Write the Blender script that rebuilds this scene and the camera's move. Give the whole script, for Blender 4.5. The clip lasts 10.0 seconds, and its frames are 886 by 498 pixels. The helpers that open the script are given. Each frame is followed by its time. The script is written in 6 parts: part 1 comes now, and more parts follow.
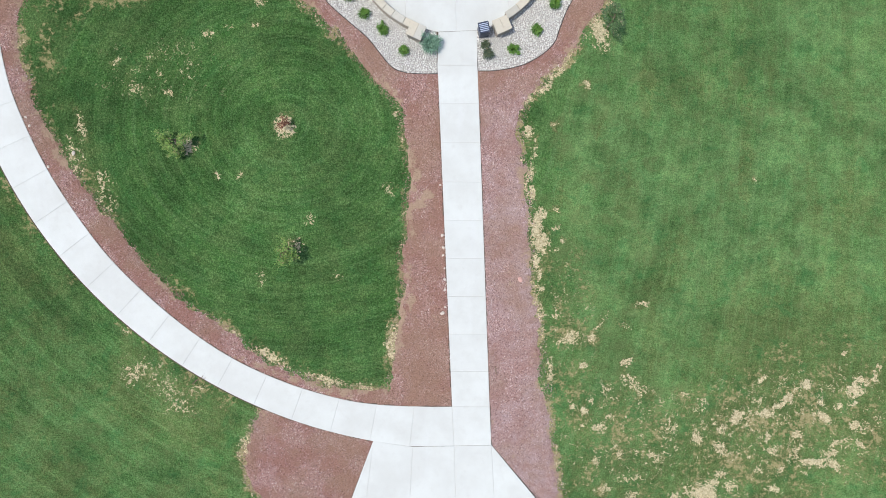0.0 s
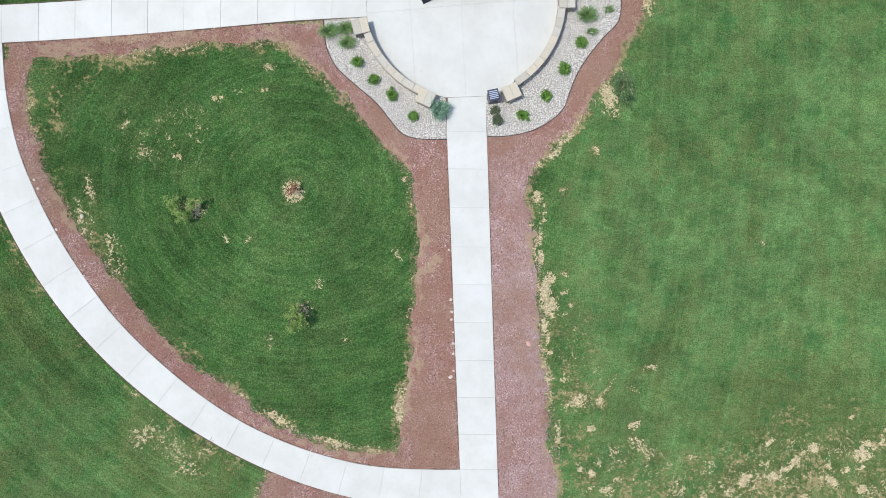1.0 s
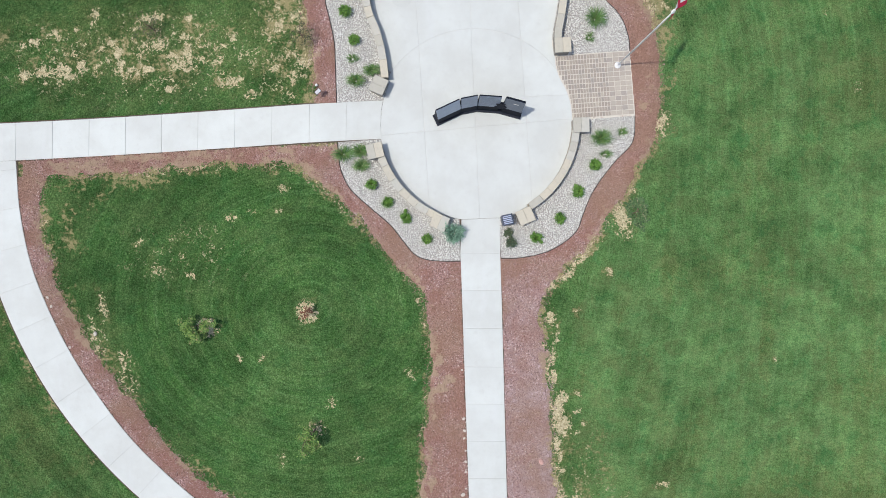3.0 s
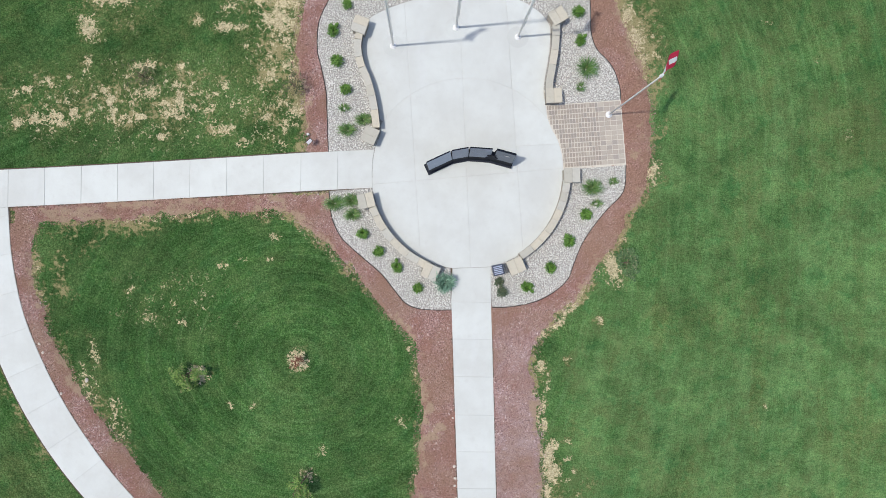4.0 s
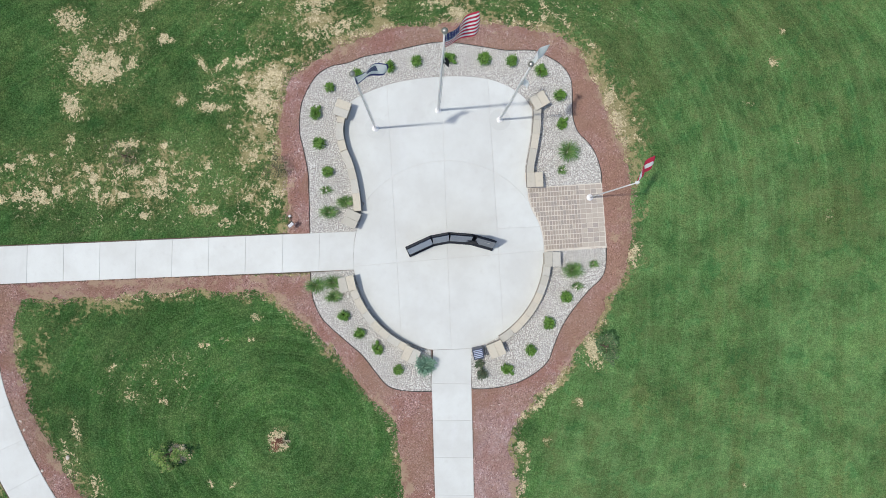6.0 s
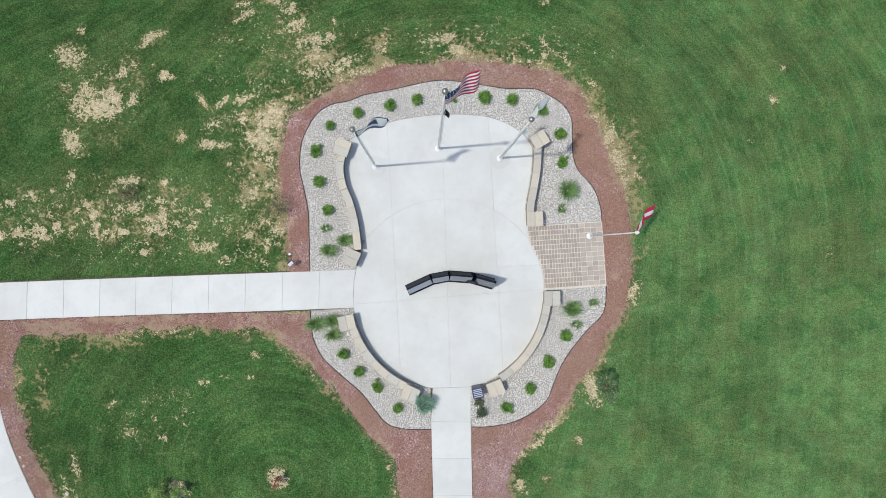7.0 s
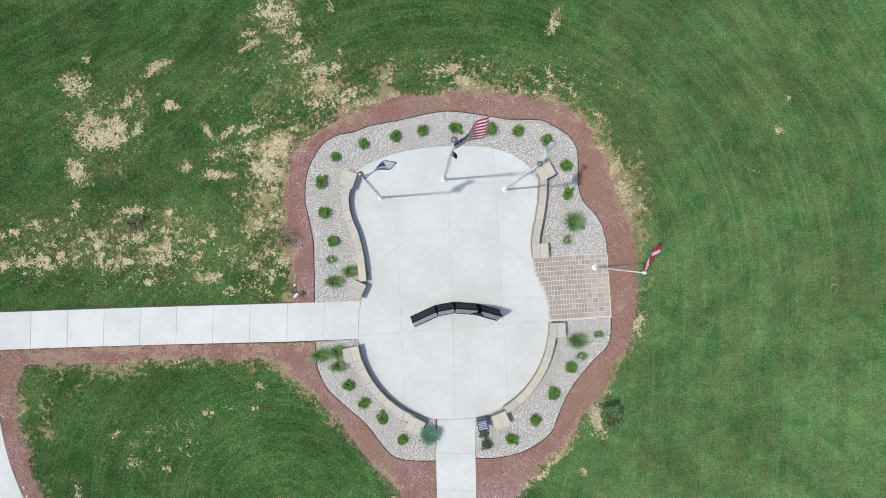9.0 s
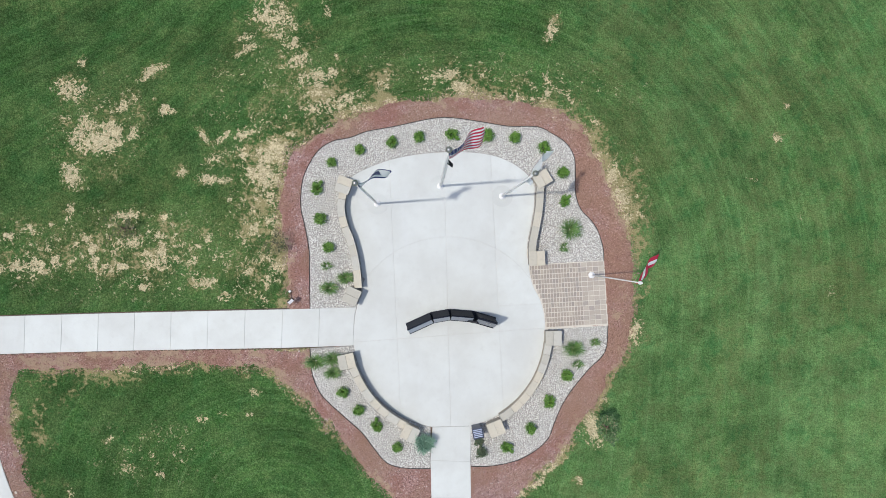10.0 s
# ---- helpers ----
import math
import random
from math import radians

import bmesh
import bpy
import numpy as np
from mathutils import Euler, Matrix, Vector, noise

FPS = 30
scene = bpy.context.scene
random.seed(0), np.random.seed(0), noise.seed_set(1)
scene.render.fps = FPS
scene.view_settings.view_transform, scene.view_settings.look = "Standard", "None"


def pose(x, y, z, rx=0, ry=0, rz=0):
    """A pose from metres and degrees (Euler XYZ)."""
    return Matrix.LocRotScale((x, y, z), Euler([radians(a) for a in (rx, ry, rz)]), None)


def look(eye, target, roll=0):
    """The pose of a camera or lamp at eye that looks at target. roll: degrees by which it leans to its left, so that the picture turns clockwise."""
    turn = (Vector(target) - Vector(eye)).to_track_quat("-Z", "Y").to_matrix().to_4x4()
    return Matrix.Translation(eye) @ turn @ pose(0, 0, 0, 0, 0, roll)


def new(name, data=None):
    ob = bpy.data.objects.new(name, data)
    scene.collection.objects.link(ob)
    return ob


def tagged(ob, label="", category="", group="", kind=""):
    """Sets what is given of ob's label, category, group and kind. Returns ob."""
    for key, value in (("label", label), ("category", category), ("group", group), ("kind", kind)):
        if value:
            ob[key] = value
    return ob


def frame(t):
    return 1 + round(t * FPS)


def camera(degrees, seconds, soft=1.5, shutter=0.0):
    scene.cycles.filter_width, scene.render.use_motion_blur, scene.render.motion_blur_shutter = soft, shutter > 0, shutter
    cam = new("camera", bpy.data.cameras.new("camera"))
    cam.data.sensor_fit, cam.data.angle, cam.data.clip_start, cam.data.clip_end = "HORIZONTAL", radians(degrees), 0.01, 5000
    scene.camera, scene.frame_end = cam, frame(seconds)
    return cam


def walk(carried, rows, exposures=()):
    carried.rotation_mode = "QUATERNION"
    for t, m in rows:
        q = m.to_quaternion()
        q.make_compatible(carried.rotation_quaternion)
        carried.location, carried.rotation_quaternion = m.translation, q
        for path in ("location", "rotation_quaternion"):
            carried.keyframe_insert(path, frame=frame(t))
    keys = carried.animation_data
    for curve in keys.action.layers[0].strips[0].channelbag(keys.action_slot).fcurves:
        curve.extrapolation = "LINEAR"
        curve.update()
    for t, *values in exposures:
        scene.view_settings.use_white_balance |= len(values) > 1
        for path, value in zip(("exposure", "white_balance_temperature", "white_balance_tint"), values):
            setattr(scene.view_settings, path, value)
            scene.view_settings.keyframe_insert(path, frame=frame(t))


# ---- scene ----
cam = camera(71.0, 10.0, soft=0.82)
# seconds, place in metres, small turns in degrees from looking straight down
ROWS = [
    (0, -0.301, -6.939, 24.869, -0.125, -1.191, 0.288),
    (0.5, -0.493, -5.715, 24.849, -0.147, -1.265, 0.367),
    (1, -0.702, -4.301, 24.852, -0.168, -1.269, 0.451),
    (1.5, -0.898, -3.000, 24.851, -0.095, -1.276, 0.492),
    (2, -1.125, -1.534, 24.857, -0.229, -1.295, 0.555),
    (2.5, -1.321, -0.480, 24.842, -0.163, -1.311, 0.565),
    (2.7, -1.345, -0.070, 24.843, -0.155, -1.312, 0.580),
    (3.8, -1.045, 2.100, 24.905, -0.065, -1.332, 0.770),
    (4, -0.980, 2.467, 24.911, -0.060, -1.334, 0.799),
    (4.5, -0.681, 3.272, 24.949, 0.029, -1.375, 0.858),
    (5, -0.455, 4.283, 24.976, -0.063, -1.396, 1.005),
    (5.5, -0.372, 5.084, 25.019, -0.017, -1.499, 1.073),
    (5.7, -0.345, 5.340, 25.021, -0.020, -1.500, 1.100),
    (6.8, -0.365, 6.990, 25.030, -0.085, -1.486, 1.290),
    (7, -0.371, 7.312, 25.031, -0.095, -1.484, 1.320),
    (7.5, -0.445, 8.037, 25.046, -0.174, -1.516, 1.409),
    (8, -0.526, 8.471, 25.047, -0.223, -1.546, 1.480),
    (8.5, -0.575, 8.565, 25.025, -0.198, -1.543, 1.472),
    (9, -0.652, 8.531, 24.985, -0.034, -1.582, 1.471),
    (9.5, -0.663, 8.644, 24.936, -0.062, -1.607, 1.645),
    (10, -0.522, 8.800, 24.881, -0.031, -1.629, 1.819),
]
EXPOSURES = [(0.0, 0.14), (0.9, 0.13), (1.5, 0.05), (2.5, 0.03), (4.5, -0.05), (7.5, -0.05), (10.0, -0.05)]
walk(cam, [(t, pose(x, y, z, rx, ry, rz)) for t, x, y, z, rx, ry, rz in ROWS], EXPOSURES)

# ---- daylight ----
SUN_HEIGHT, SUN_TURN = 68.0, 264.0
world = bpy.data.worlds.new("daylight")
world.use_nodes = True
scene.world = world
sky = world.node_tree.nodes.new("ShaderNodeTexSky")
sky.sky_type, sky.sun_disc = "NISHITA", False
sky.sun_elevation, sky.sun_rotation = radians(SUN_HEIGHT), radians(SUN_TURN)
sky.dust_density = 2.2
back = world.node_tree.nodes["Background"]
back.inputs["Strength"].default_value = 0.15
world.node_tree.links.new(sky.outputs[0], back.inputs["Color"])
sun_data = bpy.data.lights.new("sun", "SUN")
sun_data.energy, sun_data.angle, sun_data.color = 2.72, radians(1.2), (1.0, 0.955, 0.89)
sun = new("sun", sun_data)
sun.matrix_world = look((-9.3, -1.0, 25.0), (-9.3 + 0.994 * math.cos(radians(SUN_HEIGHT)), -1.0 + 0.106 * math.cos(radians(SUN_HEIGHT)), 25.0 - math.sin(radians(SUN_HEIGHT))))
rng = np.random.default_rng(7)


# ---- materials ----
class Shade:
    """A node material, built up step by step."""

    def __init__(self, name, rough=0.8, metal=0.0):
        self.mat = bpy.data.materials.new(name)
        self.mat.use_nodes = True
        self.tree = self.mat.node_tree
        self.out = self.tree.nodes["Principled BSDF"]
        self.out.inputs["Roughness"].default_value, self.out.inputs["Metallic"].default_value = rough, metal
        self.where = self.node("ShaderNodeNewGeometry").outputs["Position"]

    def node(self, kind, **values):
        made = self.tree.nodes.new(kind)
        for key, value in values.items():
            if key == "operation":
                made.operation = value
            elif key == "blend":
                made.data_type, made.blend_type = "RGBA", value
        return made

    def set(self, socket, value):
        if isinstance(value, bpy.types.NodeSocket):
            self.tree.links.new(value, socket)
        elif isinstance(value, tuple):
            socket.default_value = (*value, 1.0) if len(value) == 3 and socket.type == "RGBA" else value
        else:
            socket.default_value = value

    def noise(self, scale, detail=3.0, rough=0.55, stretch=None, shift=0.0, warp=0.0):
        made = self.node("ShaderNodeTexNoise")
        made.inputs["Scale"].default_value, made.inputs["Detail"].default_value, made.inputs["Roughness"].default_value = scale, detail, rough
        made.inputs["Distortion"].default_value = warp
        place = self.where
        if stretch or shift:
            mapping = self.node("ShaderNodeMapping")
            mapping.inputs["Location"].default_value = (shift, shift * 0.7, 0)
            if stretch:
                mapping.inputs["Rotation"].default_value = (0, 0, radians(stretch[2]))
                mapping.inputs["Scale"].default_value = (stretch[0], stretch[1], 1)
            self.set(mapping.inputs["Vector"], place)
            place = mapping.outputs[0]
        self.set(made.inputs["Vector"], place)
        return made.outputs[0]

    def swath(self, coordinate, scale, detail=4.0, shift=0.0):
        """Noise drawn out along the mowing lines."""
        part_xyz = self.node("ShaderNodeSeparateXYZ")
        self.set(part_xyz.inputs[0], self.where)
        joined = self.node("ShaderNodeCombineXYZ")
        self.set(joined.inputs[0], self.math("ADD", self.math("MULTIPLY", coordinate, scale), shift))
        self.set(joined.inputs[1], self.math("MULTIPLY", part_xyz.outputs[0], 0.22))
        self.set(joined.inputs[2], self.math("MULTIPLY", part_xyz.outputs[1], 0.22))
        made = self.node("ShaderNodeTexNoise")
        made.inputs["Scale"].default_value, made.inputs["Detail"].default_value, made.inputs["Roughness"].default_value = 1.0, detail, 0.62
        self.set(made.inputs["Vector"], joined.outputs[0])
        return made.outputs[0]

    def cells(self, scale, kind="F1", warp=0.0):
        made = self.node("ShaderNodeTexVoronoi")
        made.feature = kind
        made.inputs["Scale"].default_value = scale
        place = self.where
        if warp:
            sway, bent = self.node("ShaderNodeTexNoise"), self.node("ShaderNodeVectorMath", operation="MULTIPLY_ADD")
            sway.inputs["Scale"].default_value, sway.inputs["Detail"].default_value = 0.35 * scale, 3.0
            self.set(sway.inputs["Vector"], place)
            self.set(bent.inputs[0], sway.outputs["Color"])
            bent.inputs[1].default_value = (4 * warp, 4 * warp, 0.0)
            self.set(bent.inputs[2], place)
            place = bent.outputs[0]
        self.set(made.inputs["Vector"], place)
        return made

    def node_red(self, colour):
        made = self.node("ShaderNodeSeparateColor")
        self.set(made.inputs[0], colour)
        return made.outputs[0]

    def ramp(self, value, low, high, to_low=0.0, to_high=1.0):
        made = self.node("ShaderNodeMapRange")
        made.interpolation_type = "SMOOTHSTEP"
        for socket, v in zip(made.inputs[:5], (value, low, high, to_low, to_high)):
            self.set(socket, v)
        return made.outputs[0]

    def math(self, operation, a, b=0.0):
        made = self.node("ShaderNodeMath", operation=operation)
        self.set(made.inputs[0], a), self.set(made.inputs[1], b)
        return made.outputs[0]

    def mix(self, amount, a, b, blend="MIX"):
        made = self.node("ShaderNodeMix", blend=blend)
        self.set(made.inputs[0], amount), self.set(made.inputs[6], a), self.set(made.inputs[7], b)
        return made.outputs[2]

    def tint(self, value, colour):
        """A colour scaled by a value."""
        made = self.node("ShaderNodeVectorMath", operation="SCALE")
        made.inputs[0].default_value = colour
        self.set(made.inputs["Scale"], value)
        return made.outputs[0]

    def attribute(self, name):
        made = self.node("ShaderNodeAttribute")
        made.attribute_name = name
        return made.outputs["Fac"]

    def island(self):
        return self.node("ShaderNodeNewGeometry").outputs["Random Per Island"]

    def each(self):
        return self.node("ShaderNodeObjectInfo").outputs["Random"]

    def colour(self, value):
        self.set(self.out.inputs["Base Color"], value)
        return self

    def bump(self, height, strength=0.4, distance=0.02):
        made = self.node("ShaderNodeBump")
        made.inputs["Strength"].default_value, made.inputs["Distance"].default_value = strength, distance
        self.set(made.inputs["Height"], height)
        self.set(self.out.inputs["Normal"], made.outputs[0])
        return self


def lawn_colour(s):
    """Turf: greens at several scales, mowing lines, thin olive parts and straw-coloured dead patches."""
    broad = s.noise(0.25, 3, 0.6)
    mid = s.noise(1.1, 4, 0.62, shift=13.0)
    clump = s.noise(5.5, 4, 0.7, shift=17.0)
    fine = s.noise(19.0, 3, 0.7, shift=5.0)
    streak = s.noise(0.9, 3, 0.6, stretch=(1.0, 0.16, 8))
    mown, tone = s.attribute("mown"), s.attribute("pale")
    tuft = s.noise(8.5, 3, 0.6, shift=71.0)
    tufts = s.cells(15.0, warp=0.055)
    gap, own = tufts.outputs["Distance"], s.math("MULTIPLY", s.node_red(tufts.outputs["Color"]), 1.0)
    faint = s.ramp(tone, 0.25, 0.8, 1.0, 0.55)
    sway = s.math("MULTIPLY", mid, 2.4)
    lines = s.math("SINE", s.math("ADD", s.math("MULTIPLY", mown, 15.0), sway))
    bands = s.math("SINE", s.math("ADD", s.math("MULTIPLY", mown, 3.4), s.math("MULTIPLY", sway, 0.6)))
    green = s.mix(s.ramp(broad, 0.36, 0.62), (0.044, 0.150, 0.026), (0.076, 0.215, 0.046))
    green = s.mix(s.ramp(bands, -0.4, 0.9, 0.0, 0.32), green, (0.078, 0.216, 0.050))
    green = s.mix(s.ramp(mid, 0.45, 0.60, 0.0, 0.62), green, (0.128, 0.246, 0.066))
    green = s.mix(s.ramp(s.noise(1.6, 4, 0.65, shift=3.0, warp=0.4), 0.38, 0.56, 0.78, 0.0), green, (0.026, 0.092, 0.016))
    long, short = s.swath(mown, 1.9), s.swath(mown, 6.5, shift=40.0)
    green = s.mix(s.math("MULTIPLY", faint, s.ramp(long, 0.36, 0.50, 0.6, 0.0)), green, (0.030, 0.094, 0.020))
    green = s.mix(s.ramp(streak, 0.46, 0.62, 0.0, 0.45), green, (0.094, 0.250, 0.072))
    green = s.mix(s.math("MULTIPLY", s.ramp(lines, 0.35, 0.95), s.ramp(clump, 0.40, 0.62, 0.16, 0.62)), green, (0.155, 0.290, 0.110))
    green = s.mix(s.math("MULTIPLY", faint, s.ramp(short, 0.53, 0.66, 0.0, 0.8)), green, (0.185, 0.315, 0.125))
    pale, dull = s.math("MAXIMUM", tone, 0.0), s.math("MAXIMUM", s.math("MULTIPLY", tone, -1.0), 0.0)
    uneven = s.math("ADD", s.math("MULTIPLY", s.math("SUBTRACT", mid, 0.5), 2.2), s.math("MULTIPLY", s.math("SUBTRACT", clump, 0.5), 0.8))
    green = s.mix(s.math("MULTIPLY", pale, s.math("MULTIPLY", s.ramp(uneven, -0.5, 0.4, 0.35, 1.0), s.ramp(long, 0.36, 0.56, 0.8, 1.0))), green, (0.320, 0.520, 0.212))
    green = s.mix(s.math("MULTIPLY", dull, s.math("MAXIMUM", s.ramp(uneven, -0.5, 0.3, 0.8, 0.0), s.ramp(long, 0.42, 0.58, 1.0, 0.1))), green, (0.033, 0.092, 0.022))
    thin = s.ramp(s.math("ADD", s.math("ADD", s.attribute("thin"), s.math("MULTIPLY", pale, s.ramp(streak, 0.35, 0.52, 0.48, 0.06))), uneven), 0.10, 0.95)
    green = s.mix(s.math("MULTIPLY", thin, 0.85), green, s.mix(s.ramp(clump, 0.36, 0.64), (0.150, 0.198, 0.062), (0.270, 0.275, 0.112)))
    old = s.math("ADD", s.attribute("thatch"), s.math("ADD", s.math("MULTIPLY", s.math("SUBTRACT", clump, 0.5), 2.8), s.math("MULTIPLY", s.math("SUBTRACT", mid, 0.5), 2.2)))
    shag = s.math("MULTIPLY", s.ramp(s.attribute("thatch"), 0.01, 0.12), s.ramp(old, 0.15, 0.8, 0.0, 0.85))
    rough = s.math("ADD", s.math("MULTIPLY", s.noise(1.7, 4, 0.7, shift=31.0), 0.40), s.math("MULTIPLY", s.noise(5.2, 4, 0.68, shift=43.0, warp=1.3), 0.60))
    amount = s.math("ADD", s.attribute("dry"), s.math("MULTIPLY", s.math("SUBTRACT", rough, 0.5), 4.6))
    amount = s.math("ADD", amount, s.math("MULTIPLY", s.math("SUBTRACT", own, 0.5), 0.55))
    near = s.ramp(s.attribute("dry"), 0.02, 0.16)
    green = s.mix(s.math("MULTIPLY", near, s.ramp(amount, 0.02, 0.56, 0.0, 0.5)), green, (0.225, 0.205, 0.090))
    dead = s.math("MULTIPLY", near, s.ramp(amount, 0.50, 0.72))
    straw = s.mix(s.ramp(s.math("ADD", s.math("MULTIPLY", fine, 0.6), s.math("MULTIPLY", clump, 0.4)), 0.36, 0.62), (0.44, 0.36, 0.195), (0.88, 0.785, 0.525))
    green = s.mix(s.math("MULTIPLY", pale, s.math("MULTIPLY", s.ramp(lines, 0.5, 0.98), s.ramp(long, 0.42, 0.62, 0.04, 0.42))), green, (0.320, 0.480, 0.205))
    blotch = s.noise(0.75, 5, 0.62, shift=91.0)
    green = s.mix(s.ramp(blotch, 0.48, 0.66, 0.0, 0.6), green, (0.190, 0.275, 0.100))
    green = s.mix(s.ramp(blotch, 0.36, 0.49, 0.35, 0.0), green, (0.026, 0.098, 0.020))
    # low spots of the bump noise darkened: hollow shade put into the colour
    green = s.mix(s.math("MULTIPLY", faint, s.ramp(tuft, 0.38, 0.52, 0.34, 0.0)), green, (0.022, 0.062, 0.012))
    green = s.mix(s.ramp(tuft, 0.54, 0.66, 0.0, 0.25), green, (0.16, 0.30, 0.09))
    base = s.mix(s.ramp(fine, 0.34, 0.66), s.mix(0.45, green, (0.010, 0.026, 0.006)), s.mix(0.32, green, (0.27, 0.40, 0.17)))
    mottle = s.noise(1.35, 5, 0.68, shift=120.0, warp=0.6)
    base = s.mix(s.math("MULTIPLY", s.ramp(mottle, 0.50, 0.68, 0.0, 0.55), s.ramp(pale, 0.1, 0.6, 0.25, 1.0)), base, (0.205, 0.245, 0.105))
    base = s.mix(s.math("MULTIPLY", s.ramp(mottle, 0.34, 0.47, 0.45, 0.0), s.ramp(pale, 0.1, 0.6, 0.5, 1.0)), base, (0.060, 0.205, 0.072))
    # shade in the gaps between tufts painted as dark green
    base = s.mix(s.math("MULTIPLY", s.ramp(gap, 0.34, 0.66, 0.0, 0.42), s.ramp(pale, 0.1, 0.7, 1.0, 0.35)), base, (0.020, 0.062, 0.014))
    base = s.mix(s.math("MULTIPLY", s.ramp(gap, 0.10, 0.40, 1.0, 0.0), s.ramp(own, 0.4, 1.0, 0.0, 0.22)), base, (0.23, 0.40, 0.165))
    comb = s.attribute("combed")
    rows = s.math("ADD", s.ramp(s.swath(mown, 2.4, 5.0, shift=7.0), 0.38, 0.62, -0.16, 0.13), s.ramp(s.swath(mown, 7.5, 3.0, shift=60.0), 0.56, 0.68, 0.0, 0.26))
    rows = s.math("ADD", s.math("MULTIPLY", rows, comb), s.ramp(s.noise(0.42, 4, 0.6, shift=51.0), 0.34, 0.66, 0.86, 1.12))
    smear = s.ramp(s.noise(0.85, 5, 0.7, stretch=(1.0, 1.9, 20), shift=140.0, warp=1.0), 0.44, 0.64, -0.07, 0.16)
    rows = s.math("ADD", rows, s.math("MULTIPLY", smear, s.math("SUBTRACT", 1.15, comb)))
    base = s.mix(1.0, base, s.tint(rows, (0.96, 1.07, 0.97)), "MULTIPLY")
    base = s.mix(shag, base, s.mix(s.ramp(old, 0.30, 0.75), (0.185, 0.200, 0.078), s.mix(fine, (0.33, 0.275, 0.130), (0.58, 0.50, 0.275))))
    return s.mix(s.math("MULTIPLY", dead, 0.95), base, straw), fine, s.math("MAXIMUM", dead, shag)


def make_lawn():
    s = Shade("turf", 0.95)
    s.out.inputs["Specular IOR Level"].default_value = 0.08
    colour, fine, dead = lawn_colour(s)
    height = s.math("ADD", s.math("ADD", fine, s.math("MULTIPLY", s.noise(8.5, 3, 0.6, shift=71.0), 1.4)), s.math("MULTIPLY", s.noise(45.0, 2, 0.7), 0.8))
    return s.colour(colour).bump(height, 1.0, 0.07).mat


def make_blades():
    s = Shade("grass_blade", 0.8)
    s.out.inputs["Specular IOR Level"].default_value = 0.12
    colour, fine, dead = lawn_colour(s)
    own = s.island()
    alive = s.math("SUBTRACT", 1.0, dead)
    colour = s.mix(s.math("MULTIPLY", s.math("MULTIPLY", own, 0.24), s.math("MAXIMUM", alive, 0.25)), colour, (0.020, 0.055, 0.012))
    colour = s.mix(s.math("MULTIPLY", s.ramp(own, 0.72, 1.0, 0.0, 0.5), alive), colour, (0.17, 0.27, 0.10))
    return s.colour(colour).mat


def make_mulch(name, chip=False):
    s = Shade(name, 0.95)
    s.out.inputs["Specular IOR Level"].default_value = 0.15
    grain = s.noise(30.0, 4, 0.75)
    patch = s.noise(0.9, 4, 0.65, shift=9.0)
    worn = s.noise(2.3, 4, 0.7, shift=21.0)
    low, high = (0.185, 0.100, 0.084), (0.52, 0.325, 0.285)
    aged = s.noise(0.45, 4, 0.6, shift=33.0)
    if chip:
        own = s.island()
        colour = s.mix(own, (0.095, 0.044, 0.038), (0.64, 0.44, 0.415))
        colour = s.mix(s.ramp(own, 0.90, 0.96), colour, (0.78, 0.70, 0.66))
    else:
        colour = s.mix(s.ramp(grain, 0.3, 0.7), low, high)
    colour = s.mix(s.ramp(patch, 0.42, 0.60, 0.0, 0.6), colour, (0.270, 0.132, 0.100))
    colour = s.mix(s.ramp(aged, 0.40, 0.62, 0.0, 0.55), colour, s.mix(s.ramp(grain, 0.35, 0.65), (0.20, 0.125, 0.080), (0.40, 0.285, 0.205)))
    colour = s.mix(s.math("MULTIPLY", s.math("MAXIMUM", s.attribute("brown"), 0.0), s.ramp(worn, 0.35, 0.6, 0.45, 0.85)), colour, s.mix(s.island() if chip else grain, (0.15, 0.078, 0.055), (0.47, 0.30, 0.225)))
    faded = s.math("MULTIPLY", s.math("MAXIMUM", s.math("MULTIPLY", s.attribute("brown"), -1.0), 0.0), s.ramp(worn, 0.36, 0.6, 0.8, 0.4))
    colour = s.mix(faded, colour, s.mix(s.island() if chip else grain, (0.20, 0.135, 0.135), (0.66, 0.54, 0.545)))
    tan = s.ramp(s.math("ADD", s.attribute("bare"), s.math("MULTIPLY", s.math("SUBTRACT", worn, 0.5), 3.0)), 0.40, 0.8)
    colour = s.mix(s.math("MULTIPLY", tan, 0.75), colour, (0.42, 0.32, 0.22))
    return s.colour(colour).bump(grain, 0.8, 0.03).mat


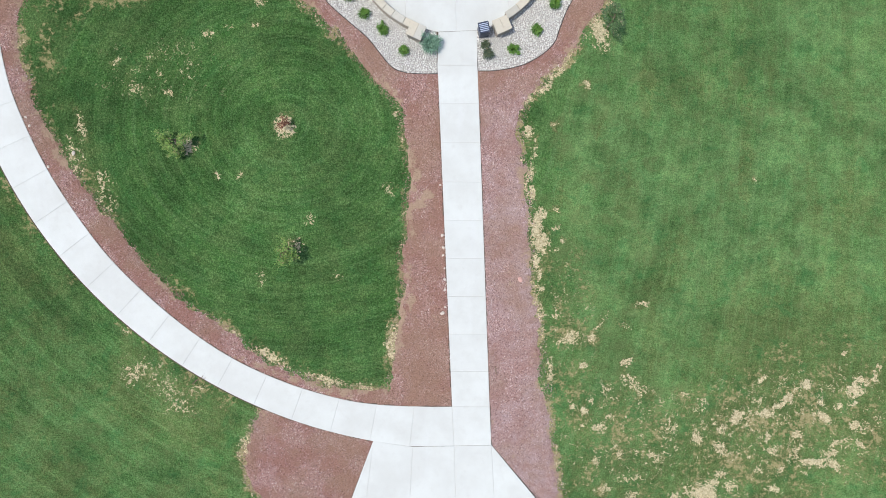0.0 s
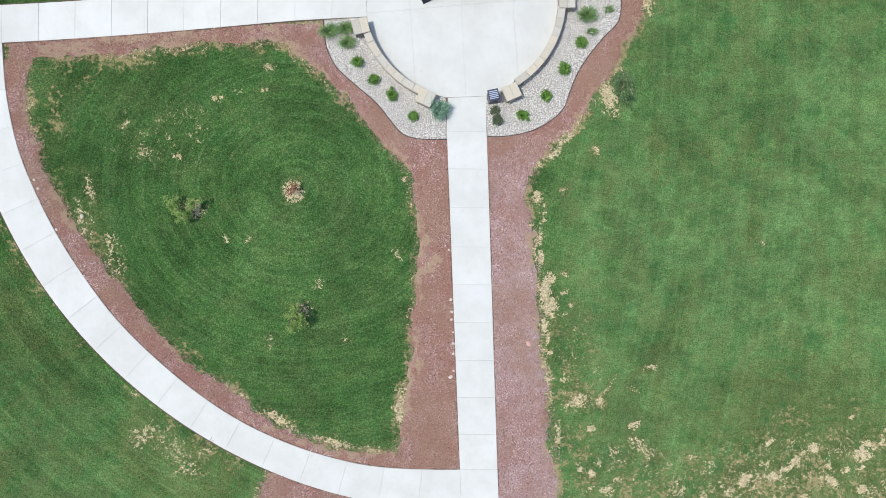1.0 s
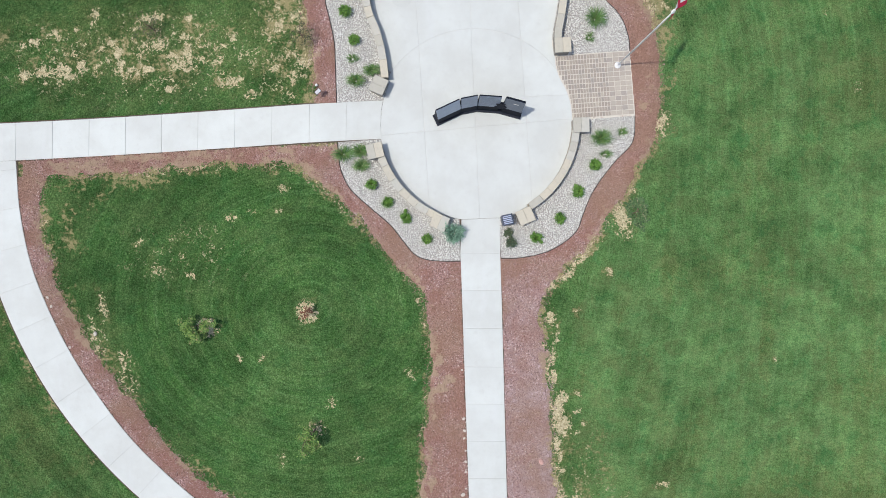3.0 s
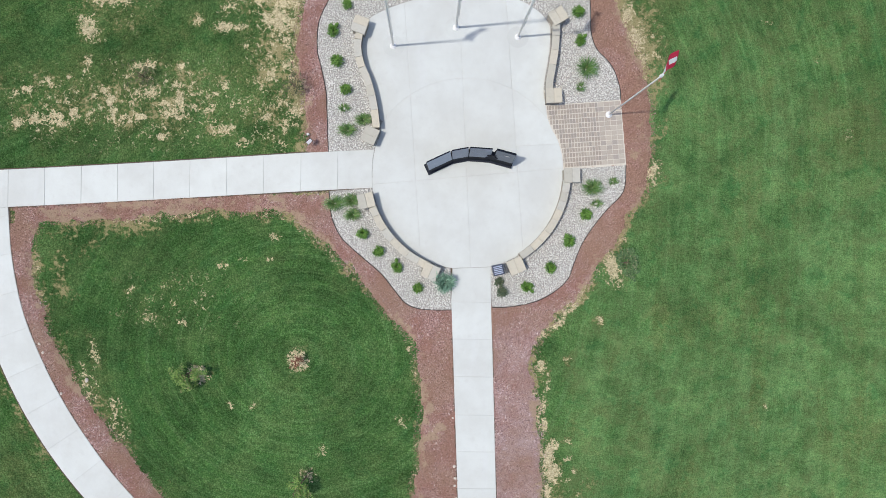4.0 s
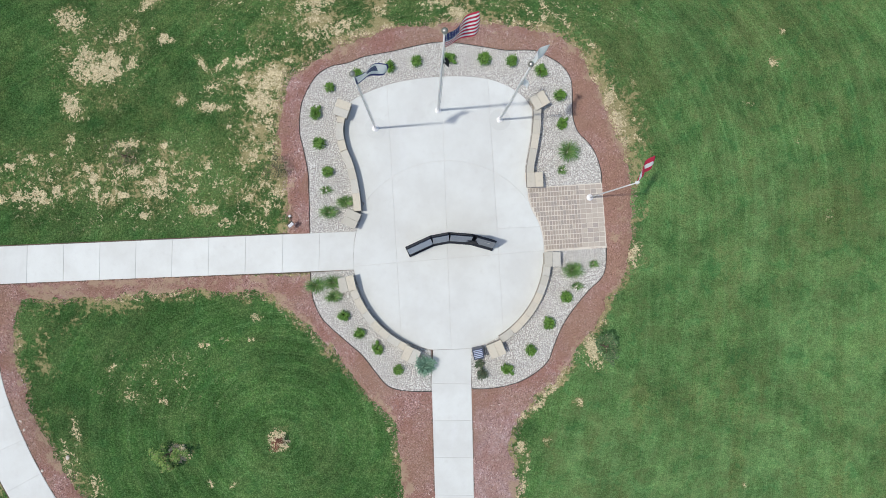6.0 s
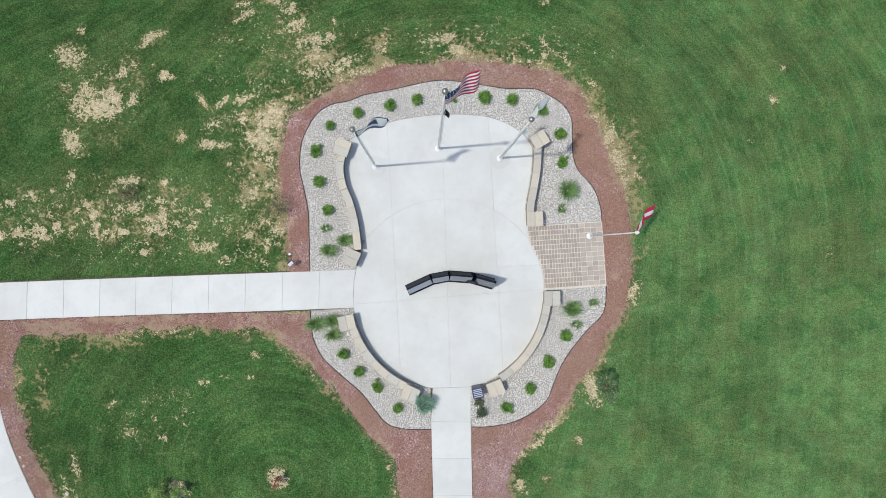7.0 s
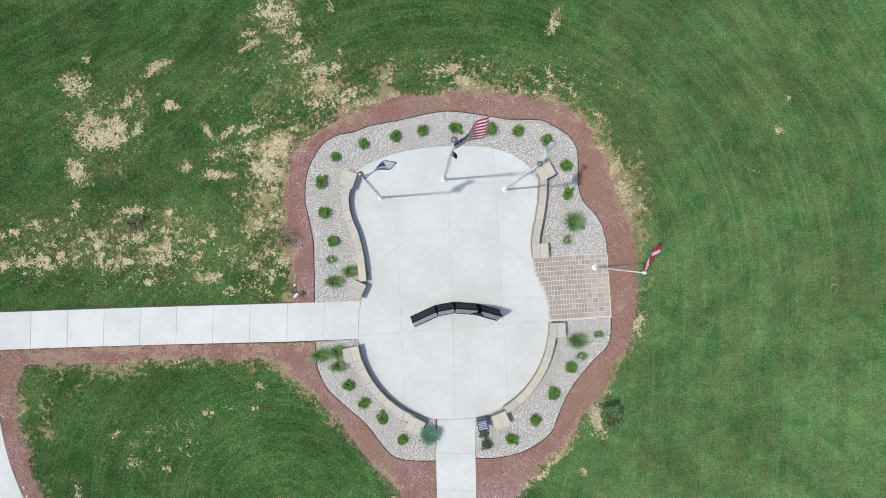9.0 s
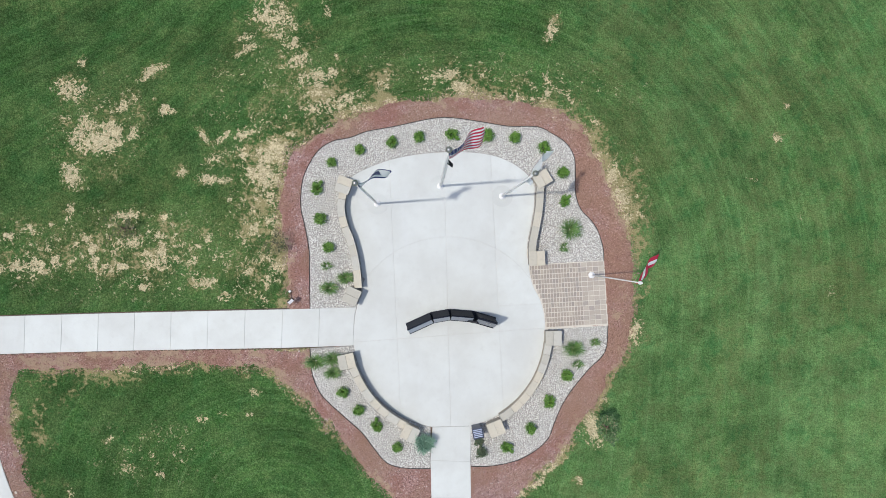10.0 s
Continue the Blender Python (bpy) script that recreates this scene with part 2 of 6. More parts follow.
def make_concrete(name, tone=1.0):
    s = Shade(name, 0.85)
    broad, grain, blot = s.noise(0.7, 4, 0.6), s.noise(60.0, 3, 0.7), s.noise(3.5, 5, 0.65, shift=4.0)
    sweep = s.noise(1.6, 3, 0.6, stretch=(1.0, 0.12, 4))
    colour = s.mix(s.ramp(broad, 0.3, 0.7), (0.545 * tone, 0.566 * tone, 0.540 * tone), (0.612 * tone, 0.644 * tone, 0.620 * tone))
    colour = s.mix(s.ramp(blot, 0.52, 0.8, 0.0, 0.35), colour, (0.473 * tone, 0.475 * tone, 0.449 * tone))
    colour = s.mix(s.ramp(sweep, 0.55, 0.8, 0.0, 0.3), colour, (0.637 * tone, 0.665 * tone, 0.673 * tone))
    colour = s.mix(s.ramp(s.each(), 0.0, 1.0, 0.0, 0.16), colour, (0.454 * tone, 0.460 * tone, 0.439 * tone))
    colour = s.mix(s.ramp(grain, 0.35, 0.65, 0.0, 0.12), colour, (0.405 * tone, 0.410 * tone, 0.398 * tone))
    return s.colour(colour).bump(grain, 0.15, 0.004).mat


def make_stone(name, colours, scale=9.0, rough=0.85):
    s = Shade(name, rough)
    own = s.each()
    colour = s.mix(s.ramp(own, 0.15, 0.5), colours[0], colours[1])
    colour = s.mix(s.ramp(own, 0.6, 0.9), colour, colours[2])
    blot = s.noise(scale, 5, 0.7)
    colour = s.mix(s.ramp(blot, 0.45, 0.8, 0.0, 0.35), colour, tuple(c * 0.6 for c in colours[0]))
    return s.colour(colour).bump(blot, 0.4, 0.01).mat


def make_gravel(name, stones):
    s = Shade(name, 0.8)
    if stones:
        own = s.island()
        colour = s.mix(s.ramp(own, 0.0, 0.65), (0.55, 0.545, 0.51), (0.74, 0.735, 0.695))
        colour = s.mix(s.ramp(own, 0.84, 0.87, 0.0, 0.55), colour, (0.50, 0.45, 0.38))
        colour = s.mix(s.ramp(own, 0.93, 0.96, 0.0, 0.45), colour, (0.30, 0.295, 0.29))
        return s.colour(colour).mat
    # pebble cells, with the shade of the pits between them painted darker
    grain = s.cells(26.0)
    colour = s.mix(s.ramp(grain.outputs["Distance"], 0.1, 0.6), (0.54, 0.525, 0.49), (0.33, 0.32, 0.295))
    return s.colour(colour).bump(grain.outputs["Distance"], 0.8, 0.03).mat


def make_leaf(name, dark, light, dead=None):
    s = Shade(name, 0.55)
    own = s.island()
    colour = s.mix(own, dark, light)
    if dead:
        colour = s.mix(s.ramp(own, 0.86, 0.95), colour, dead)
    return s.colour(colour).mat


def make_plain(name, colour, rough=0.5, metal=0.0, wear=0.15):
    s = Shade(name, rough, metal)
    spots = s.noise(14.0, 4, 0.65)
    return s.colour(s.mix(s.ramp(spots, 0.4, 0.8, 0.0, wear), colour, tuple(c * 0.55 for c in colour))).mat


def make_granite(name, dark, light, rough, gloss):
    s = Shade(name, rough)
    s.out.inputs["Specular IOR Level"].default_value = gloss
    specks = s.cells(160.0)
    dust = s.noise(4.0, 4, 0.6)
    colour = s.mix(s.ramp(specks.outputs["Distance"], 0.1, 0.5), light, dark)
    colour = s.mix(s.ramp(dust, 0.45, 0.8, 0.0, 0.4), colour, tuple(c * 1.6 for c in light))
    colour = s.mix(s.ramp(s.each(), 0.3, 1.0, 0.0, 0.5), colour, tuple(c * 1.5 for c in light))
    return s.colour(colour).mat


def make_cloth(name, colour):
    """Thin woven cloth that lets some light through."""
    s = Shade(name, 0.8)
    weave = s.noise(40.0, 2, 0.6)
    tint = s.mix(s.ramp(weave, 0.3, 0.8, 0.0, 0.2), colour, tuple(c * 0.7 for c in colour))
    s.colour(tint)
    glow, both = s.node("ShaderNodeBsdfTranslucent"), s.node("ShaderNodeMixShader")
    both.inputs[0].default_value = 0.34
    s.set(glow.inputs["Color"], tint)
    s.set(both.inputs[1], s.out.outputs[0]), s.set(both.inputs[2], glow.outputs[0])
    s.set(s.tree.nodes["Material Output"].inputs["Surface"], both.outputs[0])
    return s.mat


TURF, BLADES = make_lawn(), make_blades()
MULCH, CHIPS = make_mulch("red_mulch"), make_mulch("red_mulch_chip", True)
CONCRETE, OLD_CONCRETE = make_concrete("broom_finished_concrete"), make_concrete("footing_concrete", 0.95)
SHADED_SOIL = make_plain("settled_shaded_soil", (0.10, 0.078, 0.056), 0.95, 0.0, 0.5)
JOINT = make_plain("joint_sand", (0.56, 0.555, 0.535), 0.95)
GRAVEL, STONES = make_gravel("gravel_bed", False), make_gravel("river_stone", True)
CAP = make_stone("sawn_limestone", ((0.43, 0.415, 0.355), (0.52, 0.48, 0.385), (0.47, 0.46, 0.405)))
WALL = make_stone("split_limestone", ((0.30, 0.27, 0.22), (0.36, 0.32, 0.26), (0.24, 0.225, 0.20)))
PAVER = make_stone("clay_paver", ((0.365, 0.318, 0.272), (0.43, 0.385, 0.325), (0.315, 0.285, 0.258)), 20.0)
PLAIN_PAVER = make_stone("plain_paver", ((0.395, 0.350, 0.300), (0.45, 0.405, 0.345), (0.350, 0.315, 0.280)), 20.0)
PAVER_SAND = make_plain("paver_sand", (0.60, 0.565, 0.49), 0.95)
ENGRAVED = make_plain("engraved_filling", (0.305, 0.268, 0.238), 0.9)
EDGING = make_plain("black_plastic_edging", (0.022, 0.02, 0.02), 0.6)
GRANITE = make_granite("polished_black_granite", (0.008, 0.010, 0.015), (0.018, 0.022, 0.032), 0.55, 0.03)
# leaning faces: reflected sky put into the colour, with its own strength per panel
GRANITE_FACES = [make_granite("sky_sheen_granite_face", tuple(c * k for c in (0.088, 0.108, 0.142)), tuple(c * k for c in (0.145, 0.170, 0.210)), 0.3, 0.5) for k in (1.75, 1.4, 1.4, 0.8)]
GRANITE_BASE = make_granite("honed_black_granite", (0.009, 0.011, 0.017), (0.02, 0.024, 0.034), 0.5, 0.1)
ALUMINIUM = make_plain("white_painted_aluminium", (0.78, 0.78, 0.77), 0.35, 0.0, 0.08)
BALL = make_plain("brushed_metal_ball", (0.42, 0.40, 0.36), 0.3, 0.9)
ROPE = make_plain("halyard_rope", (0.6, 0.6, 0.58), 0.9)
BLUE_METAL = make_plain("dark_blue_painted_steel", (0.045, 0.06, 0.10), 0.4)
SLAT = make_plain("pale_blue_slat", (0.42, 0.48, 0.60), 0.4)
WHITE_METAL = make_plain("white_lamp_housing", (0.72, 0.72, 0.72), 0.4)
DARK_METAL = make_plain("dark_bronze_metal", (0.05, 0.035, 0.03), 0.5)
PALE_STONE = make_plain("pale_stone", (0.62, 0.56, 0.49), 0.9, 0.0, 0.3)
ROSY_STONE = make_plain("rosy_stone", (0.58, 0.36, 0.31), 0.9, 0.0, 0.3)
BARK = make_plain("grey_brown_bark", (0.17, 0.12, 0.085), 0.9)
RED_BARK = make_plain("reddish_twig", (0.24, 0.085, 0.05), 0.9)
LILY = make_leaf("daylily_leaf", (0.036, 0.120, 0.013), (0.165, 0.315, 0.050))
SEDGE = make_leaf("ornamental_grass_blade", (0.045, 0.13, 0.030), (0.20, 0.34, 0.10), (0.30, 0.30, 0.15))
BLUE_LEAF = make_leaf("blue_green_leaf", (0.08, 0.19, 0.125), (0.27, 0.43, 0.31))
DARK_LEAF = make_leaf("grey_green_leaf", (0.03, 0.06, 0.03), (0.12, 0.17, 0.09), (0.2, 0.16, 0.1))
TREE_LEAF = make_leaf("sapling_leaf", (0.06, 0.16, 0.03), (0.28, 0.42, 0.10), (0.30, 0.27, 0.13))
OLIVE_LEAF = make_leaf("thin_sapling_leaf", (0.05, 0.07, 0.025), (0.155, 0.16, 0.07), (0.22, 0.15, 0.09))
DEEP_LEAF = make_leaf("deep_green_leaf", (0.03, 0.085, 0.025), (0.15, 0.26, 0.10), (0.30, 0.28, 0.17))
RUST_LEAF = make_leaf("rusty_dry_leaf", (0.12, 0.045, 0.025), (0.30, 0.13, 0.07))
FLAG_RED, FLAG_WHITE = make_cloth("red_cloth", (0.62, 0.03, 0.085)), make_cloth("white_cloth", (0.94, 0.94, 0.96))
FLAG_BLUE, FLAG_BLACK = make_cloth("navy_cloth", (0.035, 0.045, 0.19)), make_cloth("black_cloth", (0.02, 0.022, 0.03))
FLAG_GREY = make_cloth("grey_blue_cloth", (0.20, 0.21, 0.33))


# ---- building helpers ----
def mesh_from(bm, name, materials, smooth=False):
    bmesh.ops.recalc_face_normals(bm, faces=bm.faces)
    data = bpy.data.meshes.new(name)
    bm.to_mesh(data)
    bm.free()
    for m in materials if isinstance(materials, (list, tuple)) else [materials]:
        data.materials.append(m)
    if smooth:
        data.shade_smooth()
    return data


def part(name, bm, material, parent=None, label="", smooth=False, place=None):
    ob = new(name, mesh_from(bm, name, material, smooth))
    if parent:
        ob.parent = parent
    if place:
        ob.matrix_basis = place
    return tagged(ob, label)


def base(name, x, y, z=0.0, turn=0.0):
    """An empty that carries the parts of a thing."""
    ob = new(name)
    ob.matrix_basis = pose(x, y, z, 0, 0, turn)
    return ob


def box(bm, size, at=(0, 0, 0), turn=0.0, bevel=0.0, tilt=(0, 0)):
    m = pose(*at, tilt[0], tilt[1], turn) @ Matrix.Diagonal((*size, 1))
    made = bmesh.ops.create_cube(bm, size=1, matrix=m)["verts"]
    if bevel:
        edges = {e for v in made for e in v.link_edges}
        bmesh.ops.bevel(bm, geom=list(edges), offset=bevel, segments=1, affect="EDGES")
    return bm


def tube(bm, points, radii, sides=8, caps=True):
    rings = []
    points = [Vector(p) for p in points]
    for n, p in enumerate(points):
        way = (points[min(n + 1, len(points) - 1)] - points[max(n - 1, 0)]).normalized()
        across = way.orthogonal().normalized()
        other = way.cross(across)
        r = radii[n] if isinstance(radii, (list, tuple)) else radii
        rings.append([bm.verts.new(p + r * (math.cos(a) * across + math.sin(a) * other)) for a in np.linspace(0, 2 * math.pi, sides, endpoint=False)])
    for a, b in zip(rings, rings[1:]):
        for k in range(sides):
            bm.faces.new((a[k], a[(k + 1) % sides], b[(k + 1) % sides], b[k]))
    if caps:
        bm.faces.new(rings[0][::-1]), bm.faces.new(rings[-1])
    return bm


def lathe(bm, profile, sides=24, at=(0, 0, 0)):
    """Turns (radius, height) pairs about the upright."""
    rings = [[bm.verts.new((at[0] + r * math.cos(a), at[1] + r * math.sin(a), at[2] + z)) for a in np.linspace(0, 2 * math.pi, sides, endpoint=False)] for r, z in profile]
    for a, b in zip(rings, rings[1:]):
        for k in range(sides):
            bm.faces.new((a[k], a[(k + 1) % sides], b[(k + 1) % sides], b[k]))
    bm.faces.new(rings[0][::-1]), bm.faces.new(rings[-1])
    return bm


def curve(points, steps=6, closed=False):
    """A smooth line through a few corners of the plan."""
    p = [np.array(q, float) for q in points]
    n, out = len(p), []
    for i in range(n if closed else n - 1):
        a, b, c, d = (p[(i + k) % n] if closed else p[min(max(i + k, 0), n - 1)] for k in (-1, 0, 1, 2))
        for t in np.linspace(0, 1, steps, endpoint=False):
            out.append(tuple(0.5 * (2 * b + (c - a) * t + (2 * a - 5 * b + 4 * c - d) * t**2 + (3 * b - a - 3 * c + d) * t**3)))
    if not closed:
        out.append(tuple(p[-1]))
    return out


def arc(cx, cy, r, start, end, steps=24):
    return [(cx + r * math.cos(radians(a)), cy + r * math.sin(radians(a))) for a in np.linspace(start, end, steps)]


def cut(poly, at, way):
    """The part of a polygon to the left of a line."""
    out = []
    side = [way[0] * (y - at[1]) - way[1] * (x - at[0]) for x, y in poly]
    for k, (p, s) in enumerate(zip(poly, side)):
        q, u = poly[(k + 1) % len(poly)], side[(k + 1) % len(poly)]
        if s >= 0:
            out.append(p)
        if (s > 0 > u) or (s < 0 < u):
            f = s / (s - u)
            out.append((p[0] + f * (q[0] - p[0]), p[1] + f * (q[1] - p[1])))
    return out


def shrunk(poly, gap):
    """The polygon drawn in by a gap all round."""
    p = [np.array(q, float) for n, q in enumerate(poly) if math.dist(q, poly[n - 1]) > 1e-4]
    turn = sum(p[n - 1][0] * p[n][1] - p[n][0] * p[n - 1][1] for n in range(len(p)))
    out = []
    for n, q in enumerate(p):
        a, b = q - p[n - 1], p[(n + 1) % len(p)] - q
        a, b = a / np.linalg.norm(a), b / np.linalg.norm(b)
        na, nb = np.array((-a[1], a[0])), np.array((-b[1], b[0]))
        bis = na + nb
        bis = bis / max(0.5, bis @ bis / 2)
        out.append(tuple(q + (gap if turn > 0 else -gap) * bis))
    return out


def slab(poly, top, bottom, edge=0.007, gap=0.0045):
    """A cast slab with eased edges."""
    bm = bmesh.new()
    outer, inner = shrunk(poly, gap), shrunk(poly, gap + edge)
    if sum(outer[n - 1][0] * outer[n][1] - outer[n][0] * outer[n - 1][1] for n in range(len(outer))) < 0:
        outer, inner = outer[::-1], inner[::-1]
    rings = [[bm.verts.new((x, y, z + lie(x, y))) for x, y in ring] for ring, z in ((outer, bottom), (outer, top - edge), (inner, top))]
    for a, b in zip(rings, rings[1:]):
        for k in range(len(a)):
            bm.faces.new((a[k], a[(k + 1) % len(a)], b[(k + 1) % len(a)], b[k]))
    bmesh.ops.triangulate(bm, faces=[bm.faces.new(rings[2]), bm.faces.new(rings[0][::-1])])
    return bm


def sheet(polys, z):
    bm = bmesh.new()
    bmesh.ops.triangulate(bm, faces=[bm.faces.new([bm.verts.new((x, y, z + lie(x, y))) for x, y in poly]) for poly in polys])
    return bm


def inside(x, y, poly):
    """Metres inside a polygon's outline (outside: minus), for arrays of places."""
    p = np.array(poly, float)
    far, odd = np.full(x.shape, 1e9), np.zeros(x.shape, bool)
    for (ax, ay), (bx, by) in zip(p, np.roll(p, -1, 0)):
        dx, dy = bx - ax, by - ay
        t = np.clip(((x - ax) * dx + (y - ay) * dy) / (dx * dx + dy * dy + 1e-12), 0, 1)
        far = np.minimum(far, np.hypot(x - ax - t * dx, y - ay - t * dy))
        if ay != by:
            odd ^= ((ay > y) != (by > y)) & (x < (bx - ax) * (y - ay) / (by - ay) + ax)
    return np.where(odd, far, -far)


LATTICE = np.random.default_rng(3).uniform(-1, 1, (256, 256))


def ripple(x, y, size, seed=0.0):
    """Smooth uneven values of about -1 to 1, with hills of that many metres."""
    out = 0.0
    for octave, weight in ((1.0, 0.75), (2.3, 0.45)):
        u, v = np.asarray(x) * octave / size + seed * 17.3 + 4000, np.asarray(y) * octave / size - seed * 11.9 + 4000
        iu, iv = np.floor(u).astype(int), np.floor(v).astype(int)
        fu, fv = u - iu, v - iv
        fu, fv = fu * fu * (3 - 2 * fu), fv * fv * (3 - 2 * fv)
        a, b = LATTICE[iu % 256, iv % 256], LATTICE[(iu + 1) % 256, iv % 256]
        c, d = LATTICE[iu % 256, (iv + 1) % 256], LATTICE[(iu + 1) % 256, (iv + 1) % 256]
        out = out + weight * ((a * (1 - fu) + b * fu) * (1 - fv) + (c * (1 - fu) + d * fu) * fv)
    return out


def raw_mesh(name, verts, faces, material, attributes=None, smooth=False):
    """A mesh out of arrays; all its faces have as many corners."""
    data = bpy.data.meshes.new(name)
    faces = np.asarray(faces, np.int32)
    n, k = faces.shape
    data.vertices.add(len(verts)), data.loops.add(n * k), data.polygons.add(n)
    data.vertices.foreach_set("co", np.asarray(verts, np.float32).ravel())
    data.loops.foreach_set("vertex_index", faces.ravel())
    data.polygons.foreach_set("loop_start", np.arange(0, n * k, k, dtype=np.int32))
    for key, values in (attributes or {}).items():
        data.attributes.new(key, "FLOAT", "POINT").data.foreach_set("value", np.asarray(values, np.float32))
    data.materials.append(material)
    data.update(calc_edges=True)
    data.validate()
    if smooth:
        data.shade_smooth()
    return data


# ---- the plan ----
TOP = 0.05                                   # height of the paving over the soil
CENTRE, ROUND = (0.56, 5.50), 3.86           # the round half of the plaza


def fall(u):
    """A bank that starts level and runs on evenly."""
    u = np.maximum(u, 0.0)
    return u * u / (u + 2.0)


def lie(x, y):
    """Height of the land: a level pad under the memorial, falling away on all sides."""
    e, w = fall(np.minimum(x, 18.5) - 6.7), fall(np.minimum(-x, 18.5) - 5.3)
    s, n = fall(np.minimum(-y, 17.0)), fall(np.minimum(y, 17.5) - 13.9)
    return (-0.235 + 0.0126 * e) * e + (-0.170 + 0.0073 * w) * w + (-0.112 + 0.0021 * s) * s + -0.331 * n + (0.0147 * e + 0.0104 * w) * s


def path_left(y):
    return -0.022 - 0.0495 * y


def path_right(y):
    return 1.574 - 0.0475 * y


def walk_low(x):
    return 4.742 + 0.0621 * (x + 5.0)


def walk_high(x):
    return 6.274 + 0.0615 * (x + 5.0)


NORTH_EDGE = [(-5.03, 6.26), (-5.11, 7.99), (-5.15, 8.66), (-5.34, 9.56), (-5.51, 10.23), (-5.53, 10.9), (-5.46, 11.47), (-5.23, 12.04), (-4.87, 12.61), (-4.32, 12.97),
              (-3.66, 13.13), (-2.99, 13.4), (-1.87, 13.65), (-0.75, 13.94), (-0.08, 14.06), (0.6, 14.06), (1.51, 13.96), (2.66, 13.82), (3.8, 13.84), (4.38, 13.61),
              (4.96, 13.27), (5.32, 12.76), (5.41, 12.19), (5.44, 11.28), (5.67, 10.61), (6.1, 10.17), (6.41, 9.72), (6.64, 9.04), (6.68, 8.54)]
EAST_EDGE = [(6.93, 5.94), (6.91, 5.17), (6.74, 4.7), (6.18, 4.12), (5.63, 3.42), (5.19, 2.72), (4.87, 1.92), (4.66, 1.34), (4.22, 0.88), (3.55, 0.47), (2.87, 0.26), (2.19, 0.15), (1.585, 0.14)]
WEST_EDGE = [(-0.02, 0.01), (-0.76, 0.0), (-1.44, 0.07), (-1.9, 0.29), (-2.37, 0.84), (-2.83, 1.4), (-3.41, 1.9), (-3.99, 2.39), (-4.45, 2.83), (-4.76, 3.38), (-4.91, 3.94), (-4.98, 4.70)]
WALL_NW = [(-3.60, 11.55), (-3.72, 10.85), (-3.73, 10.37), (-3.60, 9.71), (-3.36, 9.16), (-3.16, 8.51), (-3.03, 7.85), (-2.95, 7.19)]
WALL_NE = [(3.80, 11.40), (3.79, 10.9), (3.77, 10.51), (3.68, 9.84), (3.57, 9.17), (3.56, 8.72)]
LOBE_TOP = [(-3.62, 11.5), (-3.12, 11.84), (-2.03, 12.30), (-0.9, 12.56), (0.24, 12.69), (1.15, 12.71), (2.07, 12.62), (2.88, 12.33), (3.50, 11.88), (3.78, 11.45)]
PAVER_SIDE = [(3.58, 8.6), (3.66, 8.26), (3.72, 7.81), (3.89, 7.36), (4.14, 6.91), (4.32, 6.35), (4.39, 5.80)]
ARC_AT, ARC_R = (0.51, 5.22), 4.087
PAVER_FIELD = [(3.64, 8.27), (6.68, 8.54), (6.93, 5.97), (4.39, 5.76)]

low_left = arc(*CENTRE, ROUND, 261.5, 190.0)
left_mid = [(-3.27, 5.4), (-3.25, 6.0), (-3.17, 6.42), (-2.97, 7.0)]
left_side = curve(WALL_NW[::-1])
lobe = curve(LOBE_TOP)
right_side = curve(WALL_NE)[1:]
paver_side = curve(PAVER_SIDE)
low_right = arc(*CENTRE, ROUND, 3.0, -75.5)
PLAZA = low_left + left_mid + left_side + lobe[1:] + right_side + paver_side + low_right[1:]


def bed(edge, rest):
    return curve(edge, 4) + rest


BED_NORTH = bed(NORTH_EDGE, [(3.6, 8.25), (0.5, 9.0), (-2.9, 6.39), (-3.2, 6.37)])
BED_EAST = bed(EAST_EDGE, [(1.50, 1.75), (0.6, 5.4), (4.4, 5.74)])
BED_WEST = bed(WEST_EDGE, [(-3.2, 4.85), (0.4, 5.3), (-0.09, 1.7)])
MULCH_PLAZA = [(-5.84, 6.28), (-5.95, 7.51), (-6.03, 8.64), (-6.28, 9.53), (-6.32, 10.65), (-6.2, 11.78), (-5.89, 12.57), (-5.11, 13.05), (-4.12, 13.75), (-3.02, 14.21), (-1.45, 14.62), (0.36, 14.93),
               (1.95, 14.85), (3.79, 14.72), (4.94, 14.38), (5.63, 13.9), (6, 13.12), (6.37, 12.45), (6.86, 11.44), (7.33, 10.21), (7.7, 9.08), (7.88, 8.17), (7.94, 6.36), (7.78, 5.2), (7.33, 4.26),
               (6.66, 3.11), (6, 2.18), (5.46, 1.26), (4.7, 0.33), (3.9, -0.49), (0.6, -1.51), (-3.1, 1.2), (-4.6, 5.2)]
MULCH_EAST = [(4.4, 0.12), (3.36, -1.13), (3.15, -1.93), (3.28, -2.85), (3.49, -3.75), (3.66, -6.04), (3.87, -8.36), (4.16, -10.73), (4.48, -13.11), (4.95, -15.51), (5.2, -17.77), (5.37, -20.18), (3.27, -20.18), (2.09, -14.39), (1, 0.1)]
MULCH_WEST = [(-4.96, 2.97), (-3.96, 1.64), (-3.06, 0.53), (-1.94, -0.59), (-1.44, -1.51), (-1.26, -2.86), (-1.21, -4.46), (-1.29, -6.53), (-1.35, -8.38), (-1.58, -10.27), (-1.93, -11.71), (-1.92, -12.89),
              (-2.62, -12.98), (-2.6, -14), (1.15, -13.98), (1, 0.5), (-3, 4)]
